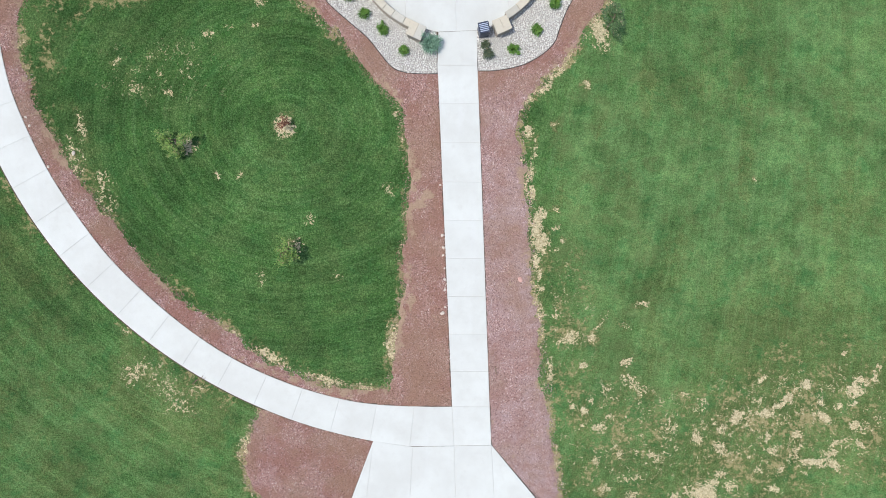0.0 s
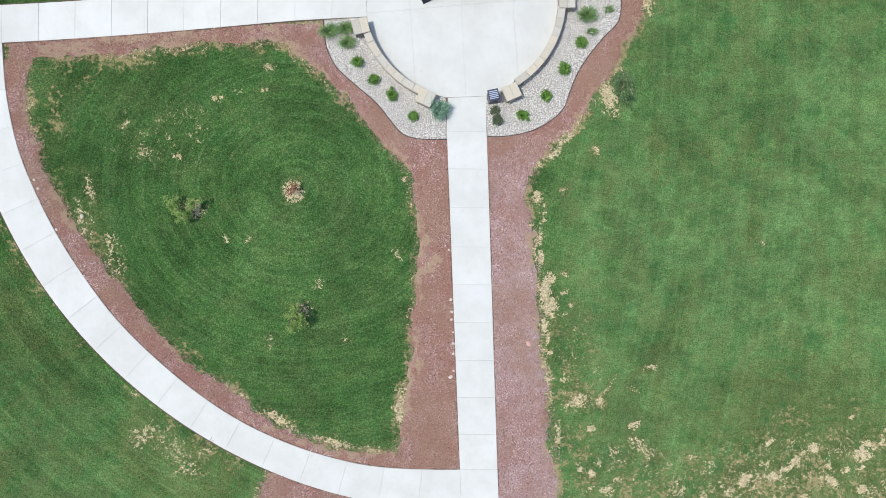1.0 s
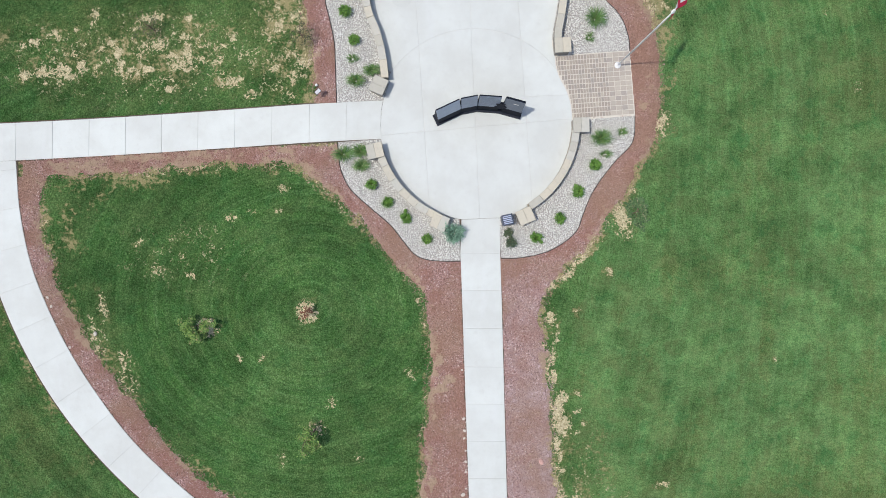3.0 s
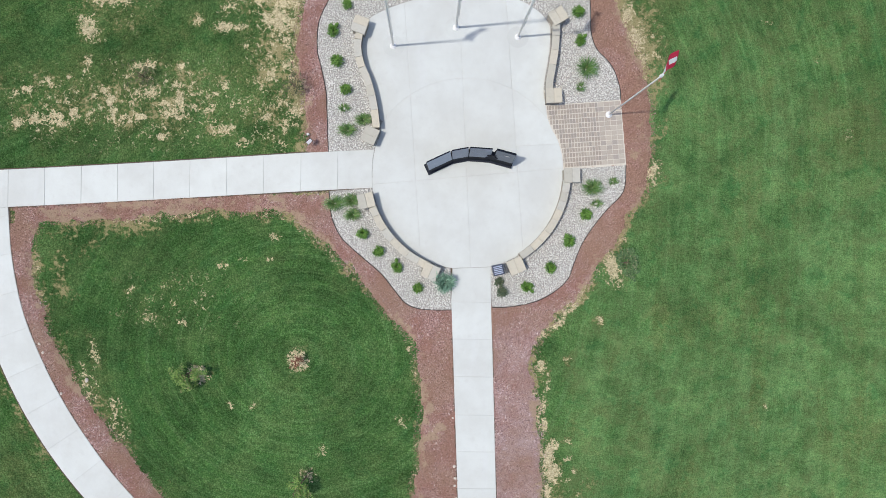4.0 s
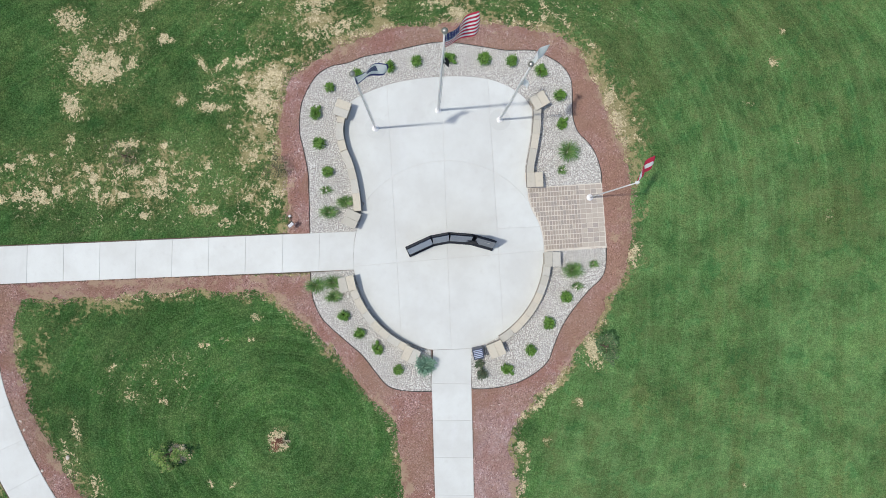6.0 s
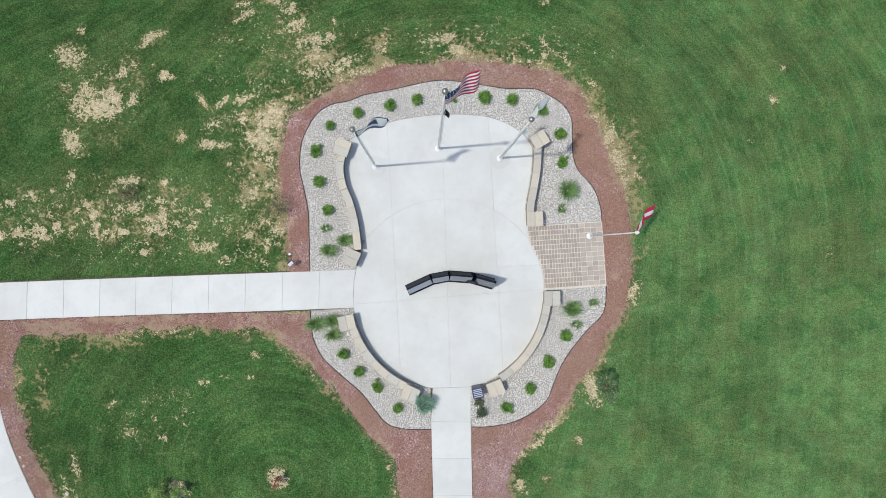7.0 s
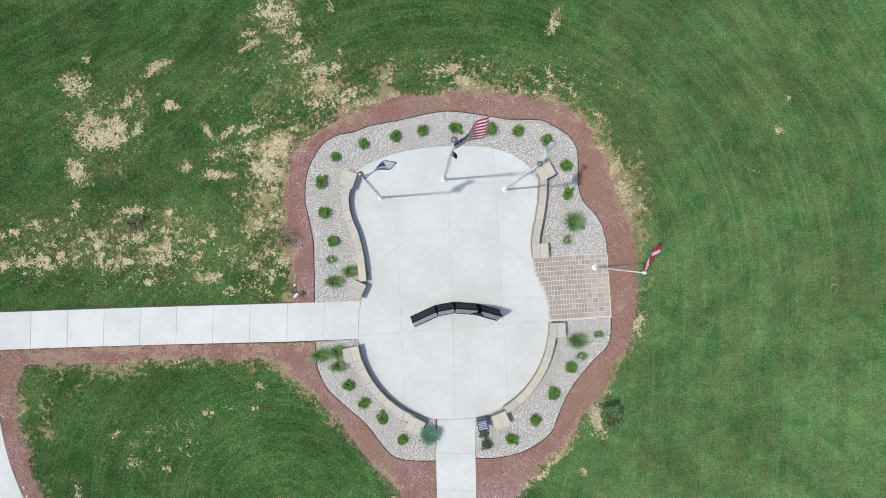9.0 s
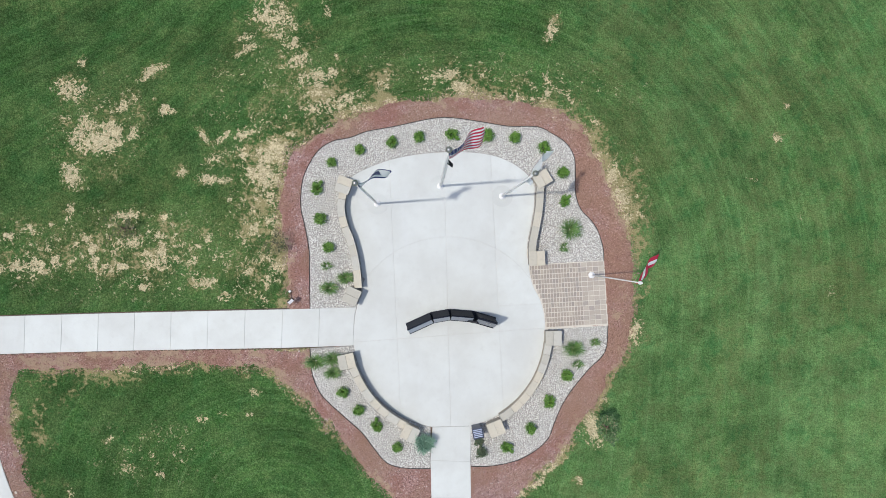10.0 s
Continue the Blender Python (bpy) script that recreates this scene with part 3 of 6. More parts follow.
MULCH_CURVE = [(-2.49, -12.99), (-4.02, -12.89), (-5.88, -12.3), (-7.29, -11.51), (-8.68, -10.53), (-10.13, -9.49), (-11.34, -8.47), (-12.54, -7.09), (-13.79, -5.57), (-15.27, -3.56), (-16.43, -1.5),
               (-17.02, 0.39), (-17.29, 1.63), (-17.4, 2.56), (-16.91, 3.28), (-19.04, 3.44), (-18.69, -0.13), (-16.99, -4.38), (-13.65, -8.7), (-9.16, -12.4), (-4.26, -14.22), (-2.49, -14.21)]
MULCH_STRIP = [(-18.02, 3.03), (-16.91, 3.28), (-15.5, 3.42), (-12.42, 3.7), (-8.86, 3.91), (-6.52, 3.83), (-5.82, 3.33), (-5.13, 2.55), (-4.22, 1.66), (-3, 4.5), (-18.09, 4.61)]
MULCH_APRON = [(-7.19, -13.51), (-7.55, -14.55), (-7.91, -15.5), (-7.81, -16.45), (-7.24, -17.45), (-6.78, -20.2), (-3.33, -20.19), (-1.98, -14.73)]
MULCHES = [MULCH_PLAZA, MULCH_EAST, MULCH_WEST, MULCH_CURVE, MULCH_STRIP, MULCH_APRON]
HUB, OUTER = (1.181, 6.066), 21.428             # the wide bend of the curved walk
BEND = curve([(-18.21, 3.78), (-18.05, 1.87), (-17.6, -0.24), (-16.9, -2.04), (-16.04, -3.75), (-14.93, -5.51), (-13.33, -7.59), (-11.02, -9.76), (-8.69, -11.41), (-6.35, -12.51), (-4.03, -13.22), (-2.39, -13.48), (-0.91, -13.55)], 5)


def bend_radius(angle):
    """How far the inner edge of the curved walk lies from the hub, by the angle."""
    a = [math.degrees(math.atan2(y - HUB[1], x - HUB[0])) % 360 for x, y in BEND]
    return float(np.interp(angle, a, [math.dist(p, HUB) for p in BEND]))


APRON = [(-2.62, -15.01), (-0.97, -15.21), (0.77, -15.26), (2.32, -15.23), (4.2, -17.49), (6.42, -20.07), (-4.38, -20.09)]
PAVED = [PLAZA, PAVER_FIELD, [(3.3, 8.9), (5.0, 8.35), (5.2, 5.85), (4.0, 5.6)], BED_NORTH, BED_EAST, BED_WEST, APRON,
         [(path_left(1.8), 1.8), (path_right(1.8), 1.8), (path_right(-15.2), -15.2), (path_left(-15.2), -15.2)],
         [(-3.2, walk_low(-3.2)), (-3.2, walk_high(-3.2)), (-26, walk_high(-26)), (-26, walk_low(-26))],
         BEND + [(0.65, -13.56), (0.65, -15.2)] + arc(*HUB, OUTER, 266, 186, 30)]

# dead patches of turf: place, half widths, turn in degrees, strength; lawn by lawn
DRY_NORTHWEST_A = [
    (-15.29, 14.88, 0.6, 0.46, 0, 0.75), (-15.76, 15.24, 0.18, 0.18, 0, 0.6), (-14.98, 16.01, 0.23, 0.28, 20, 0.5), (-15.62, 14.7, 0.23, 0.18, 0, 0.6), (-14.48, 13.36, 0.51, 0.51, 0, 0.75),
    (-14, 12.79, 0.83, 0.41, 0, 1.05), (-13.41, 13.15, 0.41, 0.51, 30, 0.85), (-14.71, 12.89, 0.41, 0.57, 0, 0.7), (-13.17, 12.69, 0.28, 0.23, 0, 0.8), (-14.22, 12.37, 0.57, 0.18, 0, 0.9),
    (-15.55, 13.57, 0.1, 0.21, 0, 0.8), (-12.58, 13.12, 0.37, 0.18, 55, 0.8), (-12.93, 14.27, 0.32, 0.21, 45, 0.85), (-12.57, 14.52, 0.18, 0.18, 30, 0.85), (-12.02, 15.72, 0.6, 0.25, 35, 0.95),
]
DRY_NORTHWEST_B = [
    (-11.23, 14.06, 0.21, 0.18, 0, 1.1), (-10.9, 13.99, 0.16, 0.11, 0, 0.8), (-11.74, 14.5, 0.14, 0.1, 0, 0.7), (-15.02, 11.38, 0.37, 0.46, 35, 0.85), (-14.8, 11.78, 0.16, 0.23, 0, 0.7),
    (-15.18, 11.1, 0.23, 0.23, 0, 0.9), (-14.66, 10.81, 0.28, 0.1, 0, 0.7), (-10.46, 11.6, 0.23, 0.18, 0, 0.9), (-9.59, 13.06, 0.39, 0.1, -45, 1), (-8.9, 12.93, 0.32, 0.14, 25, 0.9),
    (-9.12, 12.13, 0.37, 0.23, 30, 0.75), (-9.41, 11.37, 0.51, 0.21, 0, 0.85), (-8.75, 11.38, 0.32, 0.18, 0, 0.8),
]
DRY_NORTH_A = [
    (-7.24, 18.16, 0.83, 0.6, 0, 0.9), (-6.4, 17.93, 0.32, 0.46, 0, 0.85), (-6.86, 17.46, 0.51, 0.23, 0, 0.8), (-7.85, 18.45, 0.23, 0.18, 0, 0.8), (-8.17, 17.33, 0.46, 0.21, 20, 0.7),
    (-7.99, 16.82, 0.41, 0.23, 40, 0.7), (-8.43, 16.44, 0.23, 0.14, 20, 0.6), (-6.24, 17.07, 0.32, 0.32, -45, 0.8), (-5.82, 16.31, 0.37, 0.28, 0, 0.9), (-5.96, 15.99, 0.32, 0.18, 0, 0.8),
    (-5.2, 15.59, 0.55, 0.32, 0, 0.65), (-5.06, 15.23, 0.32, 0.18, 0, 0.85), (-4.42, 15.86, 0.23, 0.32, 0, 0.7), (-5.64, 15.45, 0.18, 0.32, 0, 0.6), (-4.34, 16.44, 0.1, 0.18, 0, 0.7),
]
DRY_NORTH_B = [
    (-4.9, 18.54, 0.23, 0.28, 0, 0.7), (-7.7, 14.2, 0.14, 0.28, 0, 0.7), (-7.29, 14.08, 0.32, 0.11, 20, 0.75), (-6.42, 14.96, 0.18, 0.1, 0, 0.6), (-7.16, 13.56, 0.21, 0.21, 0, 0.6),
    (-7.97, 13.1, 0.37, 0.23, 0, 0.7), (-8.67, 13.14, 0.32, 0.14, 20, 0.8), (-6.67, 12.43, 0.69, 0.6, 40, 0.85), (-6, 13.23, 0.23, 0.23, 0, 0.8), (-7.12, 11.74, 0.37, 0.37, 0, 0.85),
    (-7.95, 12.37, 0.28, 0.28, 0, 0.8), (-4.23, 14.54, 0.92, 0.32, 15, 0.75), (-5.12, 14.28, 0.57, 0.32, 20, 0.7), (-5.15, 14.86, 0.37, 0.18, 20, 0.75), (-3.09, 14.34, 0.69, 0.18, 5, 0.7),
]
DRY_NORTH_C = [
    (-3.34, 14.81, 0.46, 0.23, 0, 0.6), (-1.97, 14.61, 0.41, 0.18, 5, 0.7), (-2.34, 15.44, 0.32, 0.41, 0, 0.65), (-4.64, 13.27, 0.46, 0.18, 30, 0.55), (0.06, 15.95, 0.6, 0.28, 0, 0.75),
    (0.76, 15.43, 0.51, 0.28, 0, 0.8), (1.68, 16.01, 0.18, 0.23, 0, 0.6), (1.33, 15.25, 0.46, 0.18, 0, 0.7), (2.37, 15, 0.57, 0.18, 0, 0.55), (3.41, 15.65, 0.51, 0.14, -45, 0.7),
    (4.22, 15.55, 0.23, 0.51, 0, 0.7), (4.92, 15.38, 0.46, 0.14, -15, 0.6), (5.1, 15.09, 0.32, 0.11, -45, 0.8), (3.87, 14.93, 0.57, 0.18, 0, 0.5),
]
DRY_NORTHEAST = [
    (6.17, 14.06, 0.28, 0.14, -20, 0.65), (6.33, 12.46, 0.46, 0.11, -60, 0.9), (6.92, 11.91, 0.28, 0.64, 0, 0.85), (7.3, 11, 0.37, 0.51, 0, 1), (7.57, 10.09, 0.23, 0.46, 0, 0.95),
    (6.94, 11.22, 0.23, 0.46, 0, 0.7), (8.17, 10.46, 0.32, 0.11, -30, 0.8), (4.45, 18.05, 0.6, 0.18, 70, 0.9), (14.21, 13.96, 0.23, 0.16, 0, 1), (14.68, 15.35, 0.1, 0.14, 0, 0.8),
    (13.06, 12.14, 0.32, 0.1, 0, 0.7),
]
DRY_WALK_A = [
    (-17.53, 8.76, 0.18, 0.14, 0, 0.9), (-17.98, 8.52, 0.11, 0.14, 0, 0.9), (-16.72, 9.18, 0.37, 0.11, 20, 0.7), (-16.49, 8.97, 0.18, 0.11, 0, 0.8), (-15.84, 9.39, 0.14, 0.11, 0, 0.8),
    (-15.1, 9.8, 0.23, 0.28, 0, 0.6), (-12.74, 9.76, 0.46, 0.21, 0, 1), (-13.32, 9.38, 0.46, 0.1, 10, 0.8), (-12.38, 9.86, 0.18, 0.18, 0, 0.9), (-12.83, 8.65, 0.41, 0.23, 0, 0.85),
    (-12.35, 8.66, 0.23, 0.32, 0, 0.85), (-13.13, 8.25, 0.23, 0.14, 0, 1), (-14.12, 8.38, 0.18, 0.32, 0, 1), (-13.99, 7.81, 0.23, 0.37, 0, 1), (-13.51, 7.66, 0.32, 0.18, 0, 0.8),
]
DRY_WALK_B = [
    (-12.8, 7.68, 0.37, 0.16, 0, 0.9), (-14.37, 8.73, 0.37, 0.16, 15, 0.8), (-14.72, 8.48, 0.18, 0.14, 0, 0.7), (-14.94, 7.78, 0.28, 0.23, 0, 0.8), (-15.64, 7.76, 0.32, 0.32, 0, 0.8),
    (-16.34, 7.63, 0.51, 0.28, 0, 0.8), (-16.1, 7.36, 0.32, 0.14, 0, 0.9), (-17.15, 7.56, 0.55, 0.21, 0, 0.8), (-17.89, 7.47, 0.28, 0.23, 0, 0.9), (-16.7, 8.09, 0.23, 0.23, 0, 0.65),
    (-16.01, 8.45, 0.37, 0.28, 0, 0.5), (-17.02, 7.05, 0.28, 0.1, 0, 0.7), (-11.83, 6.89, 0.32, 0.16, 0, 1), (-14.61, 7.16, 0.28, 0.11, 0, 0.4), (-11.87, 8.21, 0.23, 0.23, 0, 0.85),
]
DRY_WALK_C = [
    (-11.28, 8.34, 0.28, 0.28, 0, 0.85), (-11.5, 7.8, 0.46, 0.18, 0, 0.8), (-11.19, 9.73, 0.18, 0.14, 0, 0.95), (-10.76, 9.39, 0.16, 0.14, 0, 1.1), (-9.28, 8.96, 0.21, 0.28, 0, 1),
    (-9.74, 8.61, 0.18, 0.11, 0, 0.8), (-10.45, 8.59, 0.37, 0.14, 10, 0.75), (-11.29, 8.87, 0.23, 0.32, 0, 0.8), (-10.79, 8.01, 0.6, 0.18, 0, 0.8), (-9.96, 7.91, 0.37, 0.18, 0, 0.85),
    (-11.02, 7.72, 0.32, 0.14, 0, 0.8), (-9.35, 7.13, 0.55, 0.23, 0, 0.85), (-9.7, 7.12, 0.23, 0.18, 0, 0.9), (-8.63, 6.65, 0.28, 0.18, 0, 0.5), (-8.55, 8.3, 0.41, 0.18, -10, 0.65),
]
DRY_WALK_D = [
    (-8.08, 8.19, 0.18, 0.14, 0, 0.6), (-8.9, 8.17, 0.14, 0.18, 0, 0.7), (-7.48, 7.64, 0.23, 0.21, 0, 1), (-7.98, 9.11, 0.23, 0.11, 20, 0.6), (-7.74, 8.77, 0.28, 0.37, 0, 0.5),
    (-7.9, 10.59, 0.32, 0.18, -20, 0.7), (-8.26, 10.81, 0.18, 0.18, 0, 0.5), (-7.32, 10.6, 0.23, 0.37, 0, 0.6), (-6.88, 11.52, 0.51, 0.51, 0, 0.9), (-7.58, 11.62, 0.23, 0.28, 0, 0.8),
    (-6.9, 12.2, 0.46, 0.37, 0, 0.9), (-6.72, 9.71, 0.32, 0.32, 0, 0.85), (-6.59, 9.25, 0.23, 0.28, 0, 0.8), (-7.4, 9.24, 0.23, 0.18, 0, 0.7), (-6.44, 7.9, 0.28, 0.41, 0, 0.8),
]
DRY_WALK_E = [
    (-6.78, 7.43, 0.32, 0.28, 0, 0.6), (-6.8, 8.34, 0.37, 0.28, 0, 0.5), (-6.81, 6.98, 0.14, 0.14, 0, 0.8), (-6.75, 6.53, 0.23, 0.14, 0, 0.6), (-6.74, 10.61, 0.32, 0.32, 0, 0.6),
]
DRY_SOUTHEAST_A = [
    (5.56, -10.7, 0.46, 0.28, 0, 0.75), (6.39, -10.58, 0.23, 0.23, 0, 0.8), (6.78, -10.04, 0.46, 0.14, 55, 0.6), (6.06, -11.89, 0.23, 0.14, 0, 0.8), (4.76, -12.02, 0.18, 0.46, 0, 0.7),
    (4.96, -9.76, 0.11, 0.18, 0, 0.8), (7.81, -10.11, 0.23, 0.18, -30, 0.6), (8.51, -9.28, 0.28, 0.1, 0, 1), (8.02, -11.66, 0.28, 0.18, 30, 0.75), (8.04, -12.38, 0.41, 0.18, -20, 0.75),
    (8.36, -12.74, 0.37, 0.18, -40, 0.7), (8.73, -12.87, 0.18, 0.18, 0, 0.8), (7.11, -12.85, 0.18, 0.18, 0, 0.8), (6.45, -13.29, 0.28, 0.14, 15, 0.85), (6.22, -13.74, 0.18, 0.14, 0, 0.85),
]
DRY_SOUTHEAST_B = [
    (5.67, -13.53, 0.11, 0.16, 0, 0.7), (7.31, -14.06, 0.23, 0.18, 0, 0.8), (7.53, -13.22, 0.18, 0.18, 0, 0.5), (6.83, -14.42, 0.32, 0.28, 0, 0.55), (6.12, -14.42, 0.14, 0.18, -40, 0.7),
    (6.67, -15.87, 0.14, 0.32, 0, 0.75), (7.75, -15.51, 0.18, 0.11, 30, 0.75), (7.95, -16.19, 0.16, 0.11, 0, 0.7), (9.02, -15.64, 0.18, 0.14, 0, 0.8), (9.39, -15.76, 0.23, 0.28, -40, 0.65),
    (8.91, -16.12, 0.18, 0.11, 0, 0.7), (8.32, -16.68, 0.6, 0.14, 10, 0.75), (7.01, -17.16, 0.37, 0.18, 15, 0.9), (8.21, -17.4, 0.32, 0.18, 0, 0.8), (11.19, -17.23, 0.6, 0.37, 0, 1.15),
]
DRY_SOUTHEAST_C = [
    (11.65, -16.82, 0.37, 0.18, 0, 0.9), (10.12, -17.44, 0.28, 0.18, 0, 0.8), (9.73, -14.56, 0.69, 0.6, 40, 0.45), (10.54, -13.11, 0.23, 0.18, 0, 0.6), (11.05, -14.91, 0.28, 0.23, 50, 0.85),
    (11.27, -13.47, 0.32, 0.32, 0, 0.55), (11.99, -14.54, 0.23, 0.23, 0, 0.8), (12.69, -14.01, 0.46, 0.23, 25, 1.15), (11.88, -15.26, 0.32, 0.23, 30, 0.85), (12, -16.4, 0.23, 0.18, 0, 1.1),
    (13.86, -13.92, 0.32, 0.21, 20, 1), (14.78, -13.19, 0.21, 0.16, 20, 1.2), (14.32, -13.51, 0.32, 0.1, 30, 0.8), (13.74, -12.38, 0.32, 0.1, 30, 0.9), (15.58, -12.65, 0.23, 0.21, 40, 1.2),
]
DRY_SOUTHEAST_D = [
    (15.35, -13.06, 0.18, 0.11, 0, 0.8), (16.22, -13.97, 0.23, 0.14, -20, 1.2), (16.12, -13.39, 0.18, 0.23, 0, 0.8), (16.71, -13.44, 0.11, 0.23, -20, 0.9), (17.34, -14.2, 0.21, 0.16, 55, 1.2),
    (17, -11.31, 0.1, 0.11, 0, 1.2), (14.07, -15.45, 0.28, 0.23, 0, 0.95), (13.96, -14.86, 0.1, 0.21, 0, 0.9), (14.3, -15.2, 0.23, 0.1, 10, 0.9), (14.4, -16.18, 0.21, 0.21, 0, 1),
    (14.17, -17.04, 0.28, 0.18, 0, 1), (15.1, -14.66, 0.1, 0.18, 0, 1), (15.2, -15.29, 0.23, 0.1, 25, 0.8), (15.73, -15.8, 0.55, 0.14, -5, 1.2), (16.05, -16.01, 0.18, 0.11, 0, 1),
]
DRY_SOUTHEAST_E = [
    (16.49, -15.92, 0.18, 0.14, 0, 1.2), (16.39, -15.42, 0.23, 0.16, 15, 1.15), (16.52, -15, 0.18, 0.1, 20, 1), (17.47, -14.95, 0.14, 0.11, 0, 1.1), (17.06, -14.86, 0.32, 0.1, 20, 0.7),
    (17.34, -12.77, 0.41, 0.23, 0, 0.8), (17.55, -12.99, 0.32, 0.1, 15, 0.95), (17.32, -13.35, 0.23, 0.1, 20, 1), (17.58, -12.34, 0.14, 0.18, -40, 1), (17.89, -12.52, 0.28, 0.1, -45, 0.9),
    (18.22, -12.32, 0.11, 0.28, 0, 0.95), (18.35, -11.81, 0.18, 0.14, 0, 0.7), (13.5, -16.17, 0.23, 0.18, 0, 0.7), (12.35, -16.92, 0.28, 0.23, 0, 0.7),
]
DRY_EDGE_A = [
    (4.18, -0.55, 0.37, 0.16, 35, 1.1), (4.75, -0.02, 0.32, 0.1, 35, 0.95), (3.73, -1, 0.18, 0.18, 0, 1), (3.39, -1.27, 0.18, 0.11, 0, 0.8), (3.64, -2.28, 0.18, 0.32, 0, 0.85),
    (3.95, -2.95, 0.14, 0.32, 0, 0.9), (3.43, -3.4, 0.14, 0.18, 0, 0.7), (3.83, -3.85, 0.16, 0.37, 0, 0.8), (3.92, -4.76, 0.14, 0.32, 0, 0.85), (4.17, -5.68, 0.21, 0.28, 0, 1.1),
    (4.06, -6.14, 0.32, 0.32, 0, 1.1), (4.19, -6.72, 0.32, 0.51, 0, 1), (3.97, -7.42, 0.16, 0.37, 0, 0.9), (4.22, -8, 0.14, 0.32, 0, 0.8), (4.78, -7.06, 0.28, 0.1, 0, 0.5),
]
DRY_EDGE_B = [
    (4.81, -5.38, 0.23, 0.1, -15, 0.9), (4.87, -6.07, 0.16, 0.1, 10, 0.85), (5.12, -6.6, 0.16, 0.1, 20, 1), (5.28, -8.58, 0.1, 0.23, 0, 0.9), (4.71, -2, 0.14, 0.14, 0, 0.75),
    (5.94, -0.35, 0.18, 0.14, -20, 1), (4.3, -8.7, 0.14, 0.11, 0, 0.8), (4.25, -9.52, 0.1, 0.18, 0, 0.7), (4.95, -9.52, 0.1, 0.14, 0, 0.6),
]
DRY_EAST = [(8.03, 5.7, 0.45, 0.41, 0, 0.8), (6.45, 1.75, 0.30, 0.62, 20, 1.1), (15.31, 10.7, 0.09, 0.18, 0, 0.5), (16.8, 7.55, 0.40, 0.30, 0, 0.12), (13.36, -4.05, 0.14, 0.12, 0, 0.8)]
DRY_QUARTER = [
    (-9.23, 1.68, 0.22, 0.12, 0, 0.62), (-8.39, 1.89, 0.26, 0.09, 0, 0.55), (-7.45, 1.97, 0.23, 0.08, 0, 0.5), (-13.18, 0.62, 0.30, 0.13, 20, 0.6), (-12.32, -0.5, 0.22, 0.25, 0, 0.58),
    (-11.35, 0.13, 0.10, 0.18, 0, 0.55), (-10.93, -0.68, 0.26, 0.08, -15, 0.6), (-8.97, -4.09, 0.09, 0.18, 30, 0.7), (-8.02, -4.08, 0.14, 0.14, 0, 0.7), (-6.15, -2.10, 0.36, 0.40, 0, 1.35),
    (-10.26, -2.78, 0.36, 0.33, 0, 1.1), (-5.77, -6.83, 0.36, 0.22, 0, 0.6), (-14.68, -1.98, 0.18, 0.60, 15, 0.55), (-7.14, 2.87, 0.20, 0.14, 0, 0.85), (-7.24, -8.19, 0.18, 0.34, 0, 0.4),
]
DRY_SOUTHWEST = [
    (-14.9, -3.25, 0.34, 0.90, 0, 0.4), (-13.74, -4.98, 0.45, 0.90, 0, 0.4), (-1.77, -10.96, 0.32, 0.79, 0, 0.8), (-2.9, -12.85, 0.41, 0.23, 0, 0.9), (-4.77, -12.34, 0.86, 0.16, -15, 0.9),
    (-6.85, -11.53, 0.79, 0.18, -25, 0.85), (-4.14, -8.15, 0.23, 0.18, 0, 0.35), (-12.38, -12.11, 0.68, 0.56, 0, 0.5), (-10.82, -13.12, 0.86, 0.45, -35, 0.55), (-7.81, -15.18, 0.34, 0.56, 0, 0.9),
    (-7.42, -16.23, 0.32, 0.56, 0, 0.7), (-9.79, -12.83, 0.27, 0.14, 0, 0.5), (-12.81, -10.45, 0.14, 0.14, 0, 0.8), (-1.9, -4.55, 0.34, 0.23, 0, 0.4), (-5.25, -5.79, 0.23, 0.23, 0, 0.3),
]
THIN_SOUTH = [
    (16, -12.09, 4.51, 2.48, 20, 0.8), (16.61, -15.3, 3.39, 1.35, 20, 0.6), (13.2, -11.64, 1.35, 1.35, 0, 0.5), (10.28, -15.96, 2.71, 1.13, 0, 0.4), (-14.06, -4.57, 0.79, 2.48, 20, 0.5),
    (-11.03, -12.91, 1.81, 1.13, -35, 0.4), (8.77, -0.22, 0.90, 0.56, 0, 0.5), (18.06, -5.18, 1.35, 0.90, 0, 0.5),
]
THIN_NORTH = [
    (-7.87, 8.8, 2.04, 2.94, 0, 0.5), (-13.73, 8.43, 4.53, 1.36, 0, 0.5), (-14.05, 13.47, 2.04, 1.81, 0, 0.4), (-1.92, 16.33, 5.66, 1.36, 0, 0.35), (12.86, 15.68, 0.91, 1.58, 0, 0.5),
    (7.83, 11.6, 0.91, 2.26, 0, 0.4), (17.74, 7.55, 1.58, 1.36, 0, 0.5), (10.52, 12.47, 4.53, 1.36, 0, 0.2),
]

DRY = DRY_NORTHWEST_A + DRY_NORTHWEST_B + DRY_NORTH_A + DRY_NORTH_B + DRY_NORTH_C + DRY_NORTHEAST + DRY_WALK_A + DRY_WALK_B + DRY_WALK_C + DRY_WALK_D + DRY_WALK_E + DRY_SOUTHEAST_A + DRY_SOUTHEAST_B + DRY_SOUTHEAST_C + DRY_SOUTHEAST_D + DRY_SOUTHEAST_E + DRY_EDGE_A + DRY_EDGE_B + DRY_EAST + DRY_QUARTER + DRY_SOUTHWEST
THIN = THIN_SOUTH + THIN_NORTH
